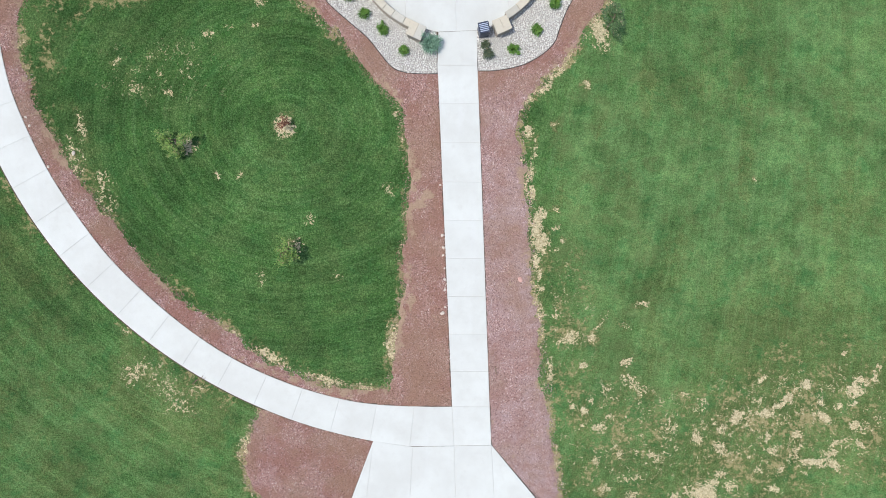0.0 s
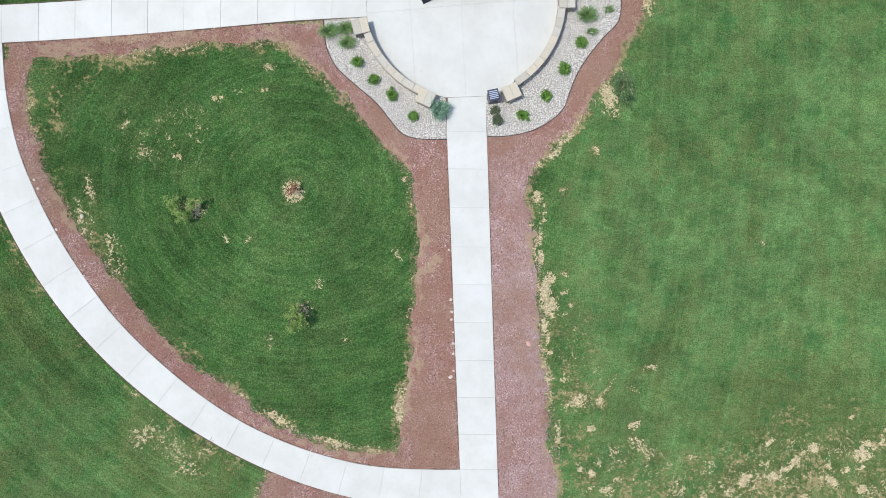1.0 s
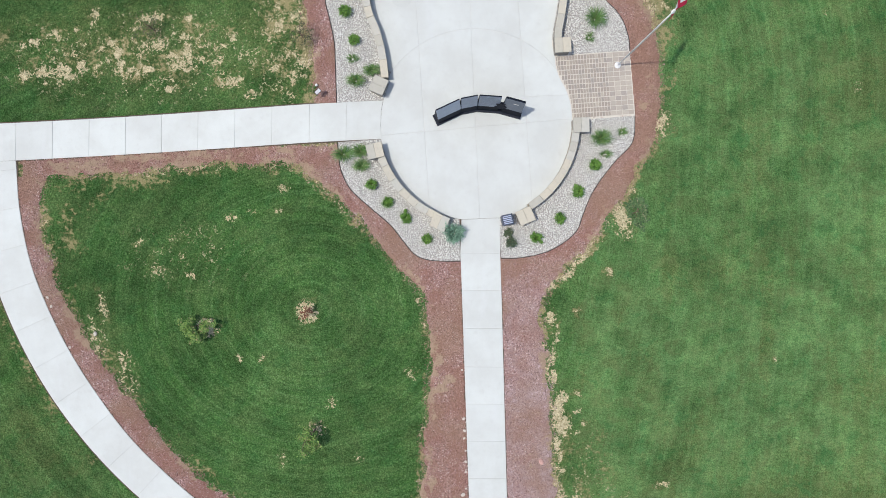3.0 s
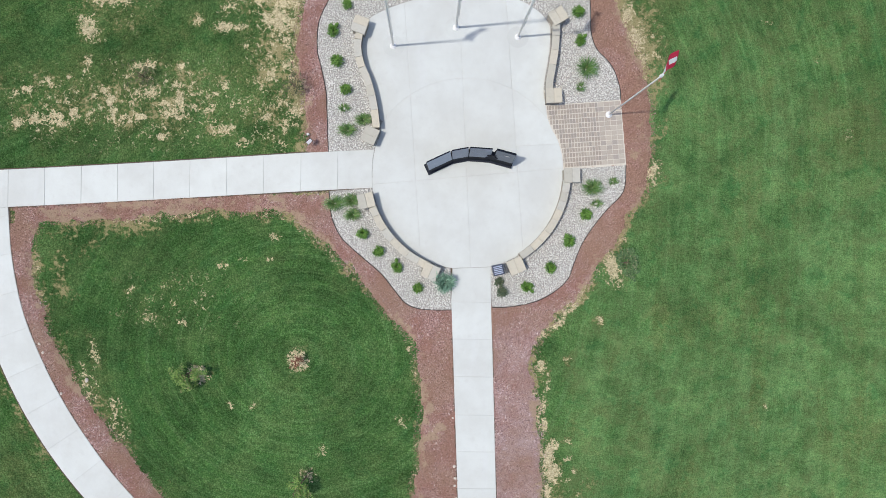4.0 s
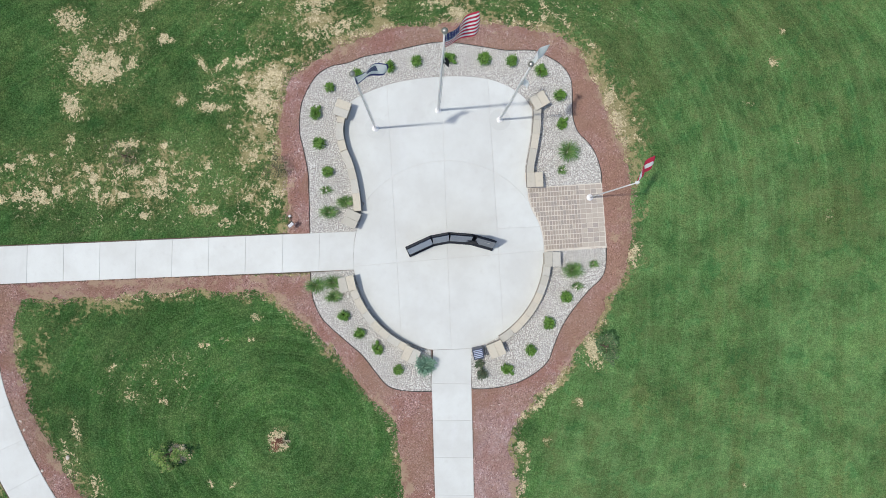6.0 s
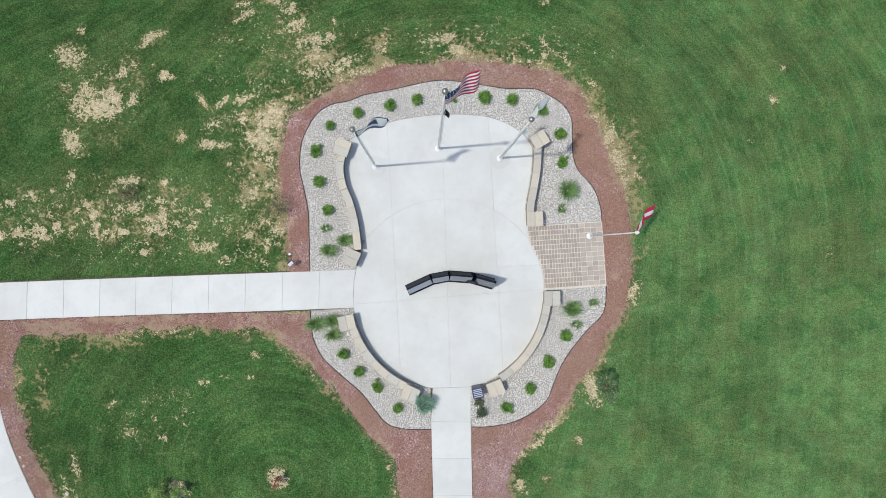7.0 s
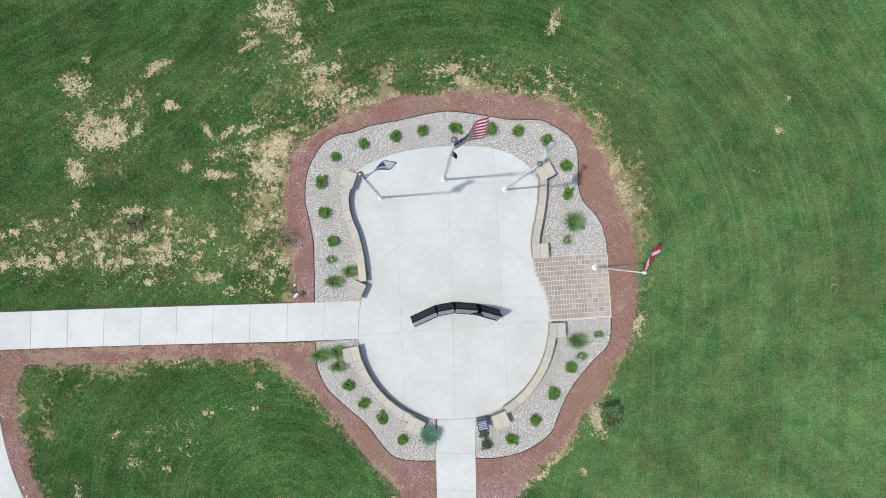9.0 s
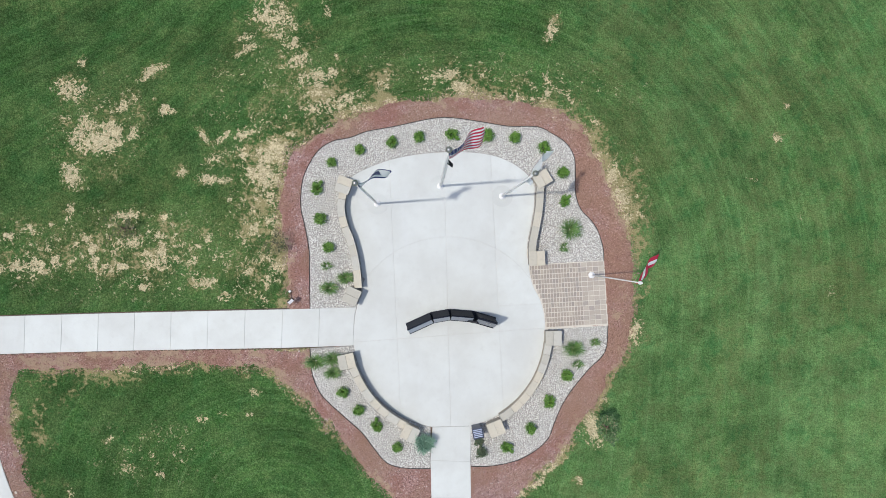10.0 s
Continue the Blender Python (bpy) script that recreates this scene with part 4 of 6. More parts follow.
# wide stretches with scattered small dead specks
SPECKLED = [(-12.34, 8.22, 6.0, 1.7, 0, 0.83), (-7.24, 10.51, 1.3, 4.0, 0, 1.01), (-13.84, 13.47, 2.2, 2.2, 0, 0.58), (-7.06, 14.86, 2.8, 2.6, 0, 0.58), (1.53, 15.67, 6.5, 1.2, 0, 0.61),
            (14.62, -14.59, 5.0, 2.6, 15, 0.72), (8.06, -14.8, 3.2, 2.2, 0, 0.65), (5.44, -9.96, 1.2, 3.0, 0, 0.5), (-11.25, 0.23, 3.2, 1.6, 0, 0.43), (-11.14, -12.83, 2.0, 1.0, -35, 0.58), (7.41, 10.99, 1.0, 2.4, 0, 0.58)]


# trodden, brownish turf beside the mulch
WORN = [(-6.73, 12.61, 1.4, 0.9, 40, 0.78), (-7.14, 9.6, 0.8, 2.2, 0, 0.6), (-4.42, 15.03, 2.0, 0.5, 15, 0.72), (-5.92, 16.79, 0.6, 1.4, 10, 0.36), (1.02, 15.78, 1.4, 0.5, 0, 0.42), (7.62, 10.8, 0.7, 1.6, 10, 0.8),
        (-12.87, 8.32, 5.0, 0.9, 0, 0.36), (-13.73, 13.06, 1.6, 1.3, 30, 0.3), (-10.2, -12.09, 1.7, 0.55, -38, 0.5), (-15.96, 1.22, 0.8, 2.6, -12, 0.2), (-14.05, 3.18, 2.0, 0.5, 4, 0.34),
        (14.62, -14.59, 5.0, 2.6, 15, 0.40), (8.06, -15.02, 3.0, 1.8, 0, 0.34), (5.27, -11.74, 0.9, 3.5, 0, 0.38)]
# green stretches that break the worn band
LUSH = [(-0.9, 15.2, 1.1, 0.5, 0, 1.0), (-3.9, 15.5, 0.9, 0.4, 10, 0.8), (-6.1, 14.3, 0.6, 0.8, 0, 0.6), (5.4, 14.2, 0.8, 0.5, -35, 0.7)]


def patches(x, y, spots, soft):
    out = np.zeros(x.shape)
    for cx, cy, rx, ry, turn, strength in spots:
        far = max(rx, ry) * (1.0 + soft)
        near = np.flatnonzero((np.abs(x - cx) < far) & (np.abs(y - cy) < far))
        c, s, dx, dy = math.cos(radians(turn)), math.sin(radians(turn)), x[near] - cx, y[near] - cy
        u, v = (dx * c + dy * s) / rx, (dy * c - dx * s) / ry
        out[near] = np.maximum(out[near], strength * np.clip((1.0 + soft - np.hypot(u, v)) / (2 * soft), 0, 1))
    return out


def mulch_depth(x, y):
    return np.max([inside(x, y, m) for m in MULCHES], axis=0) + 0.16 * ripple(x, y, 0.7, 3.0) + 0.07 * ripple(x, y, 0.16, 8.0)


# tan bare spots in the mulch
BARE = [(-1.13, -5.26, 0.18, 0.9, 0, 0.8), (-0.73, -5.06, 0.3, 0.3, 0, 0.85), (-1.06, -8.96, 0.2, 0.8, 0, 0.7), (3.34, -3.02, 0.2, 1.6, 0, 0.6), (-11.8, 4.15, 2.6, 0.22, 4, 0.75), (-15.55, 3.7, 1.6, 0.3, 4, 0.75), (-7.35, 4.3, 0.8, 0.16, 4, 0.6), (-0.83, -4.04, 0.25, 0.28, 0, 0.9), (-0.43, -4.8, 0.3, 0.18, 0, 0.9), (-1.08, -6.28, 0.2, 0.3, 0, 0.8), (-0.13, -9.37, 0.25, 0.12, 0, 0.8), (3.04, -8.31, 0.2, 0.14, 0, 0.8), (7.41, 6.31, 0.4, 0.5, 0, 0.6),
        (-13.62, 4.05, 0.8, 0.2, 4, 0.8), (-9.13, 4.21, 1.6, 0.12, 4, 0.5), (7.51, 7.21, 0.3, 1.0, 0, 0.5), (-6.12, -12.3, 2.0, 0.2, -22, 0.7), (0.21, -2.03, 0.1, 1.2, 0, 0.5)]


def bare_soil(x, y, depth):
    ring = np.clip(1 - np.abs(depth - 0.02) / 0.42, 0, 1) * np.clip(0.65 + 0.8 * ripple(x, y, 1.3, 6.0), 0, 1)
    return np.maximum(0.8 * ring, patches(x, y, BARE, 0.5))


def browned(x, y):
    """Where the mulch has turned from red to brown."""
    east = np.clip((x - 3.5) / 2.0, 0, 1) * np.clip((y - 1.5) / 2.5, 0, 1)
    strip = 0.85 * np.clip((-x - 5.0) / 2.0, 0, 1) * np.clip((5.2 - y) / 0.5, 0, 1) * np.clip((y - 0.5) / 2.5, 0, 1)
    faded = 0.8 * np.clip((x - 1.6) / 0.3, 0, 1) * np.clip(-y / 1.5, 0, 1)
    left = 0.45 * np.clip((0.6 - x) / 0.4, 0, 1) * np.clip(-y / 1.5, 0, 1) * (x > -3)
    return (np.maximum(np.maximum(east, strip), left) - faded) * np.clip(0.85 + 0.5 * ripple(x, y, 1.5, 14.0), 0, 1)


def mown(x, y):
    """The coordinate across the mowing lines: rings round the plaza and round a sapling, straight lines elsewhere."""
    wide = np.hypot(x - 0.5, np.where(y > 7, y - 7.0, 0.35 * (y - 7.0)))
    ring = np.hypot(x + 6.1, 1.15 * (y + 2.0))
    bend = np.hypot(x - HUB[0], y - HUB[1])
    straight = (x - y) * 0.7 + 0.02 * (x + 10) ** 2
    west = np.where(y > 5.3, straight, np.where(bend < OUTER - 0.7, ring, 0.75 * bend))
    return np.where((x < 1.0) & ~((y > 5.3) & (x > -5.5)), west, wide)


def turf_values(x, y):
    rim = mulch_depth(x, y)
    bent, bx, by = np.hypot(x - HUB[0], y - HUB[1]), x + 0.11 * ripple(x, y, 0.5, 11.0), y + 0.11 * ripple(x, y, 0.5, 12.0)
    dry = np.maximum(0.98 * patches(bx, by, DRY, 0.6), 0.27 * patches(x, y, SPECKLED, 0.6))
    rim_dry = 0.62 * np.clip(1 - np.abs(rim + 0.12) / 0.40, 0, 1) * np.clip(0.45 + 1.0 * ripple(x, y, 1.6, 5.0), 0, 1)
    broad_rim = ((x < -4.5) & (y > 5.5)) | ((x > 5) & (y > 7)) | ((y > 12) & (x > -6))
    inner = (bent > 15.5) & (bent < OUTER) & (x < -2.5) & (y < 3.5)
    rim_dry = np.where(inner | ((bent < OUTER) & (x < -1.5) & (y < 4.2)), 0.62, 1.0) * rim_dry
    width = np.where(broad_rim, 0.85, np.where(inner, 0.70, 0.40))
    thatch = np.where(broad_rim, 1.3, np.where(inner, 0.62, 0.85)) * np.clip(1 - np.abs(rim + 0.08) / width, 0, 1) * np.clip(0.6 + 0.8 * ripple(x, y, 1.4, 9.0), 0.1, 1)
    thatch = np.maximum(thatch, np.where((bent > OUTER) & (y < 4) & (x < 0), 0.65 * np.clip(1 - (bent - OUTER) / 0.55, 0, 1) * np.clip(0.6 + 0.8 * ripple(x, y, 1.8, 10.0), 0, 1), 0))
    thatch = np.maximum(thatch, patches(bx, by, WORN, 0.8))
    thatch = np.maximum(thatch, np.where((y < 4) & (x < -1), 0.22, 0.42) * patches(x, y, DRY, 1.2))
    lush = 1.0 - patches(bx, by, LUSH, 0.5)
    thatch, rim_dry = thatch * lush, rim_dry * lush
    pale = np.clip((x - 3.0) / 3.5, 0, 1) * (0.86 + 0.30 * ripple(x, y, 3.0, 2.0)) * np.clip(1.0 - (y - 2) / 34.0, 0.6, 1.2)
    pale = np.maximum(pale, 0.30 * np.clip((-8 - y) / 5.0, 0, 1))
    pale = np.maximum(pale, 0.16 * np.clip(1.3 - np.hypot(x + 6.0, y + 4.5) / 7.0, 0, 1))
    pale = pale - 0.75 * np.clip((y - 6.5) / 3.0, 0, 1) * np.clip((-x - 2.0) / 5.0, 0, 1) - 0.6 * np.clip((-x - 8.0) / 4.0, 0, 1) * np.clip((y + 6.0) / 3.0, 0, 1) * (y < 5)
    thin = np.maximum(np.maximum(1.1 * patches(x, y, THIN, 0.9), 0.75 * rim_dry), np.where((y < 4) & (x < -1), 0.4, 0.65) * patches(bx, by, DRY, 1.3)) + 0.22 * patches(x, y, SPECKLED, 0.8)
    thin = thin + (x > 3) * (0.12 + 0.34 * np.clip(ripple(x, y, 4.5, 21.0), -0.2, 1)) + np.clip((y - 5.5) / 2.0, 0, 1) * np.clip((-x + 2.0) / 8.0, 0, 1) * (0.22 + 0.36 * np.clip(ripple(x, y, 1.8, 27.0), -0.4, 1))
    outside = np.clip((bent - OUTER) / 0.4, 0, 1) * np.clip(-x / 3.0, 0, 1) * (y < 4.5)
    pale, thin = pale + 0.26 * outside, thin + outside * (0.30 + 0.5 * np.clip(ripple(x, y, 1.6, 33.0), -0.5, 1))
    combed = np.where(x < 0.5, np.where(y < 5.3, np.where(bent < OUTER, 0.50, 0.75), 0.65), 0.30 + 0.40 * np.clip((y - 6.0) / 4.0, 0, 1))
    return {"dry": np.maximum(dry, rim_dry), "thin": thin, "thatch": thatch, "pale": np.clip(pale, -1, 1), "mown": mown(x, y), "combed": combed}, rim


# ---- ground ----
def build_ground():
    step = 0.085
    xs, ys = np.arange(-20.5, 20.51, step), np.arange(-18.6, 20.51, step)
    xs, ys = np.r_[-900, -200, -60, -30, -23, xs, 23, 30, 60, 200, 900], np.r_[-900, -200, -60, -30, -21, ys, 23, 30, 60, 200, 900]
    gx, gy = np.meshgrid(xs, ys)
    x, y = gx.ravel(), gy.ravel()
    z = 0.012 * ripple(x, y, 1.7, 1.0) - 0.004 + lie(x, y)
    values, rim = turf_values(x, y)
    n, m = len(xs), len(ys)
    k = (np.arange(m - 1)[:, None] * n + np.arange(n - 1)).ravel()
    data = raw_mesh("ground", np.c_[x, y, z], np.c_[k, k + 1, k + n + 1, k + n], TURF, values, True)
    tagged(new("ground", data), "mown green lawn with straw-coloured dead patches round a memorial plaza", "lawn", kind="structure")


def build_mulch():
    step = 0.07
    xs, ys = np.arange(-19.2, 8.6, step), np.arange(-20.4, 15.6, step)
    gx, gy = np.meshgrid(xs, ys)
    depth = mulch_depth(gx, gy)
    covered = np.max([inside(gx, gy, p) for p in PAVED], axis=0)
    z = 0.032 * np.clip(depth / 0.12, -1.2, 1.0) + 0.010 * ripple(gx, gy, 0.30, 4.0) + 0.004 * rng.standard_normal(gx.shape) + lie(gx, gy)
    z -= 0.8 * np.clip(covered, 0, 0.08)
    keep = (depth > -0.16) & (covered < 0.12)
    n = len(xs)
    k = (np.arange(len(ys) - 1)[:, None] * n + np.arange(n - 1))
    cell = keep[:-1, :-1] & keep[1:, :-1] & keep[:-1, 1:] & keep[1:, 1:]
    k = k[cell]
    quads = np.c_[k, k + 1, k + n + 1, k + n]
    used, back_to = np.unique(quads, return_inverse=True)
    bare = bare_soil(gx.ravel()[used], gy.ravel()[used], depth.ravel()[used])
    verts = np.c_[gx.ravel()[used], gy.ravel()[used], z.ravel()[used]]
    data = raw_mesh("mulch_bed", verts, back_to.reshape(-1, 4), MULCH, {"bare": bare, "brown": browned(*verts.T[:2])}, True)
    tagged(new("mulch_bed", data), "faded red shredded mulch strip edging the walks and beds", "mulch bed", kind="structure")


def build_beds():
    for name, poly in (("gravel_bed_north", BED_NORTH), ("gravel_bed_east", BED_EAST), ("gravel_bed_west", BED_WEST)):
        tagged(part(name, sheet([poly], 0.034), GRAVEL), "pale grey river gravel bed round the plaza", "gravel bed", kind="structure")
    for line in (NORTH_EDGE, EAST_EDGE, WEST_EDGE):
        bm = bmesh.new()
        tube(bm, [(x, y, 0.045) for x, y in curve(line, 5)], 0.016, 6)
        tagged(part("garden_edging", bm, EDGING), "black plastic edging strip between gravel and mulch", "garden edging", "edging of the gravel beds")


build_ground()
build_mulch()
build_beds()
# ---- paving ----
def paving(name, label, category, cells, depth=0.014, soil=0.048):
    owner = tagged(part(name, sheet(cells, TOP - depth), JOINT), label, category, kind="structure")
    if soil:
        # settled soil, coloured dark for the slabs' edge shadow too: a thin line
        bm = bmesh.new()
        for k, poly in enumerate(cells):
            bm.faces.new([bm.verts.new((x, y, TOP - depth - 0.004 - 0.003 * (k % 2) + lie(x, y))) for x, y in shrunk(poly, -soil)])
        bmesh.ops.triangulate(bm, faces=list(bm.faces))
        part("soil_edge", bm, SHADED_SOIL, owner, "dark strip of settled soil and painted edge shade along the slabs")
    for poly in cells:
        part("slab", slab(poly, TOP, -0.06), CONCRETE, owner)
    return owner


def build_path():
    rows = [1.73, 0.34, -1.15, -2.69, -4.27, -5.81, -7.37, -8.94, -10.50, -12.07, -13.56]
    cells = [[(path_left(b), b), (path_right(b), b), (path_right(a), a), (path_left(a), a)] for a, b in zip(rows, rows[1:])]
    cells[0] = [(path_left(0.34), 0.34), (path_right(0.34), 0.34), (1.527, 1.757), (-0.01, 1.674)]
    cells.append([(0.745, -15.226), (2.305, -15.196), (path_right(-13.56), -13.56), (path_left(-13.56), -13.56)])
    paving("garden_path", "straight pale concrete path of square slabs leading to the plaza", "path", cells)


def build_west_walk():
    xs = [-3.24, -4.64, -6.11, -7.63, -9.16, -10.69, -12.21, -13.72, -15.23, -16.74, -18.23, -19.75, -21.27, -22.79, -24.31, -25.83]
    cells = [[(a, walk_low(a)), (a, walk_high(a)), (b, walk_high(b)), (b, walk_low(b))] for a, b in zip(xs, xs[1:])]
    cells[0] = [(-3.235, walk_low(-3.235)), (-3.275, 5.4), (-3.255, 6.0), (-3.19, walk_high(-3.19)), (-4.64, walk_high(-4.64)), (-4.64, walk_low(-4.64))]
    paving("side_walk", "straight pale concrete walk joining the plaza from the side", "walkway", cells)


def build_bend():
    angles = [263.88 - 4.502 * n for n in range(-1, 19)]
    angles[0] = 267.0
    cells = []
    for a, b in zip(angles, angles[1:]):
        line = np.linspace(a, b, 5)
        inner = [(HUB[0] + bend_radius(t) * math.cos(radians(t)), HUB[1] + bend_radius(t) * math.sin(radians(t))) for t in line]
        outer = [(HUB[0] + OUTER * math.cos(radians(t)), HUB[1] + OUTER * math.sin(radians(t))) for t in line]
        poly = inner + outer[::-1]
        if a == 267.0:
            poly = [inner[-1], (-0.15, -13.57), (path_left(-13.56), -13.56), (0.745, -15.226), (-0.10, -15.246), outer[-1]]
        poly = cut(poly, (-5.0, walk_low(-5.0) - 0.004), (-0.9981, -0.0620))
        if len(poly) < 3:
            continue
        if max(y - walk_low(x) for x, y in poly) - min(y - walk_low(x) for x, y in poly) > 0.1:
            cells.append([p for k, p in enumerate(poly) if math.dist(p, poly[k - 1]) > 0.01])
    paving("curved_walk", "wide-curving pale concrete walk of nearly square slabs", "walkway", cells)


def build_apron():
    cells = [[(-2.63, -15.00), (-3.23, -20.09), (-4.51, -20.09)],
             [(-2.63, -15.00), (-1.82, -15.15), (-0.98, -15.26), (-1.22, -20.09), (-3.23, -20.09)],
             [(-0.98, -15.26), (-0.10, -15.25), (0.75, -15.23), (0.92, -20.08), (-1.22, -20.09)],
             [(0.75, -15.23), (2.31, -15.20), (2.61, -20.08), (0.92, -20.08)],
             [(2.31, -15.20), (6.38, -20.07), (2.61, -20.08)]]
    paving("entrance_apron", "flared pale concrete apron at the foot of the path", "pavement", cells)


def build_plaza():
    left, right = (-2.86, 7.52), (3.705, 7.77)
    turn = [math.degrees(math.atan2(p[1] - ARC_AT[1], p[0] - ARC_AT[0])) for p in (left, right)]
    over = arc(*ARC_AT, ARC_R, turn[0], turn[1], 30)
    low = low_left + left_mid + [p for p in left_side if p[1] < 7.45] + over + [p for p in paver_side if p[1] < 7.74] + low_right[1:]
    high = over[::-1] + [p for p in left_side if p[1] > 7.58] + lobe[1:] + right_side + [p for p in paver_side if p[1] > 7.80]
    uprights = [((-1.69, 7.33), (-0.077, 0.997)), ((0.505, 5.56), (-0.057, 0.998)), ((2.373, 7.855), (-0.0825, 0.9966))]
    across = ((-2.95, 5.02), (0.9948, 0.1020))
    short = ((2.43, 6.61), (0.9973, 0.074))
    cells = []
    for n, region in enumerate((low, high)):
        strips, rest = [], region
        for at, way in uprights:
            strips.append(cut(rest, at, way))
            rest = cut(rest, at, (-way[0], -way[1]))
        strips.append(rest)
        for k, strip in enumerate(strips):
            if n == 1:
                cells.append(strip)
                continue
            upper, lower = cut(strip, *across), cut(strip, across[0], (-across[1][0], -across[1][1]))
            cells.append(lower)
            if k == 3:
                cells += [cut(upper, *short), cut(upper, short[0], (-short[1][0], -short[1][1]))]
            else:
                cells.append(upper)
    cells = [c for c in cells if len(c) > 2]
    paving("plaza", "pale concrete memorial plaza with saw-cut joints and an arc joint", "plaza", cells, 0.010, 0)


build_path()
build_west_walk()
build_bend()
build_apron()
build_plaza()


# ---- seat walls ----
def ring_block(bm, inner, outer, low, high, bevel=0.0):
    """A block between two short lines of the plan."""
    poly = inner + outer[::-1]
    made = slab(poly, high, low, max(bevel, 0.004), 0.0)
    data = bpy.data.meshes.new("block")
    made.to_mesh(data)
    made.free()
    bm.from_mesh(data)
    bpy.data.meshes.remove(data)


def offset_line(line, by):
    out = []
    for n, p in enumerate(line):
        a, b = np.array(line[max(n - 1, 0)]), np.array(line[min(n + 1, len(line) - 1)])
        d = (b - a) / np.linalg.norm(b - a)
        out.append((p[0] - d[1] * by, p[1] + d[0] * by))
    return out


def along(line, start, end, steps=5):
    p = np.array(line, float)
    run = np.r_[0, np.cumsum(np.hypot(*np.diff(p, axis=0).T))]
    at = np.linspace(start, end, steps) * run[-1]
    return [(float(np.interp(s, run, p[:, 0])), float(np.interp(s, run, p[:, 1]))) for s in at], run[-1]


def pillar(owner, x, y, turn, size=(0.64, 0.58), height=0.52):
    post = part("end_pillar", bmesh.new(), WALL, owner)
    bm = bmesh.new()
    local = random.Random(int(x * 100))
    for course in range(3):
        step = height / 3
        for sx in (-1, 1):
            for sy in (-1, 1):
                box(bm, (size[0] / 2 - 0.045, size[1] / 2 - 0.045, step - 0.01), (sx * (size[0] / 4 - 0.02), sy * (size[1] / 4 - 0.02), step * (course + 0.5)), bevel=0.008)
    old = post.data
    post.data = mesh_from(bm, "end_pillar", WALL)
    bpy.data.meshes.remove(old)
    post.matrix_basis = pose(x, y, 0, 0, 0, turn)
    for k in (-1, 1):
        bm = bmesh.new()
        box(bm, (size[0] / 2 - 0.004, size[1], 0.06), (k * size[0] / 4, 0, height + 0.03), bevel=0.008)
        part("cap_stone", bm, CAP, post)
    return post


def seat_wall(line, side, posts, label, caps):
    """A low curved wall; line is its plaza-side edge, side the way to the bed."""
    owner = base("seat_wall", *line[len(line) // 2])
    back = owner.matrix_basis.inverted()
    bm = bmesh.new()
    length = along(line, 0, 1)[1]
    count = max(5, round(length / 0.34))
    for course in range(3):
        shift = 0.5 * (course % 2)
        for n in range(-1, count + 1):
            a, b = (n + shift) / count, (n + 1 + shift) / count
            a, b = max(a, 0.0), min(b, 1.0)
            if b - a < 0.02:
                continue
            run, _ = along(line, a + 0.0015, b - 0.0015, 4)
            ring_block(bm, offset_line(run, side * 0.035), offset_line(run, side * 0.265), 0.012 + course * 0.145, 0.145 * (course + 1), 0.012)
    core, _ = along(line, 0.0, 1.0, 24)
    ring_block(bm, offset_line(core, side * 0.06), offset_line(core, side * 0.24), 0.01, 0.437)
    body = part("wall_body", bm, WALL, owner, "split limestone blocks")
    body.matrix_parent_inverse = back
    gen = random.Random(caps * 7 + int(abs(line[0][0]) * 10))
    ends = np.cumsum([0.0] + [gen.uniform(0.6, 1.4) for _ in range(caps)])
    ends = ends / ends[-1]
    for n in range(caps):
        run, _ = along(line, ends[n] + 0.0008, ends[n + 1] - 0.0008, 6)
        bm = bmesh.new()
        ring_block(bm, run, offset_line(run, side * 0.29), 0.437, 0.50, 0.008)
        part("cap_stone", bm, CAP, owner).matrix_parent_inverse = back
    for x, y, turn in posts:
        post = pillar(owner, x, y, turn)
        post.matrix_parent_inverse = back
    return tagged(owner, label, "seat wall", "seat walls round the plaza")


seat_wall(curve([(-3.62, 11.05)] + WALL_NW[2:]), -1, [(-3.78, 11.18, 72), (-3.33, 6.86, 67)], "S-curved low limestone seat wall with tan caps and square end pillars", 7)
seat_wall(arc(*CENTRE, ROUND + 0.02, 196, 247.5, 20), -1, [(-3.45, 4.30, 14), (-0.89, 1.55, -24)], "curved low limestone seat wall with mixed tan and grey caps", 8)
seat_wall(arc(*CENTRE, ROUND - 0.10, -4, -57.5, 20), 1, [(4.64, 5.43, 2), (2.48, 1.82, 24)], "curved low limestone seat wall with buff caps beside gravel", 8)
seat_wall(curve(WALL_NE), 1, [(4.0, 11.71, 32), (3.88, 8.56, 4)], "slightly curved low limestone seat wall beside the flagpoles", 5)


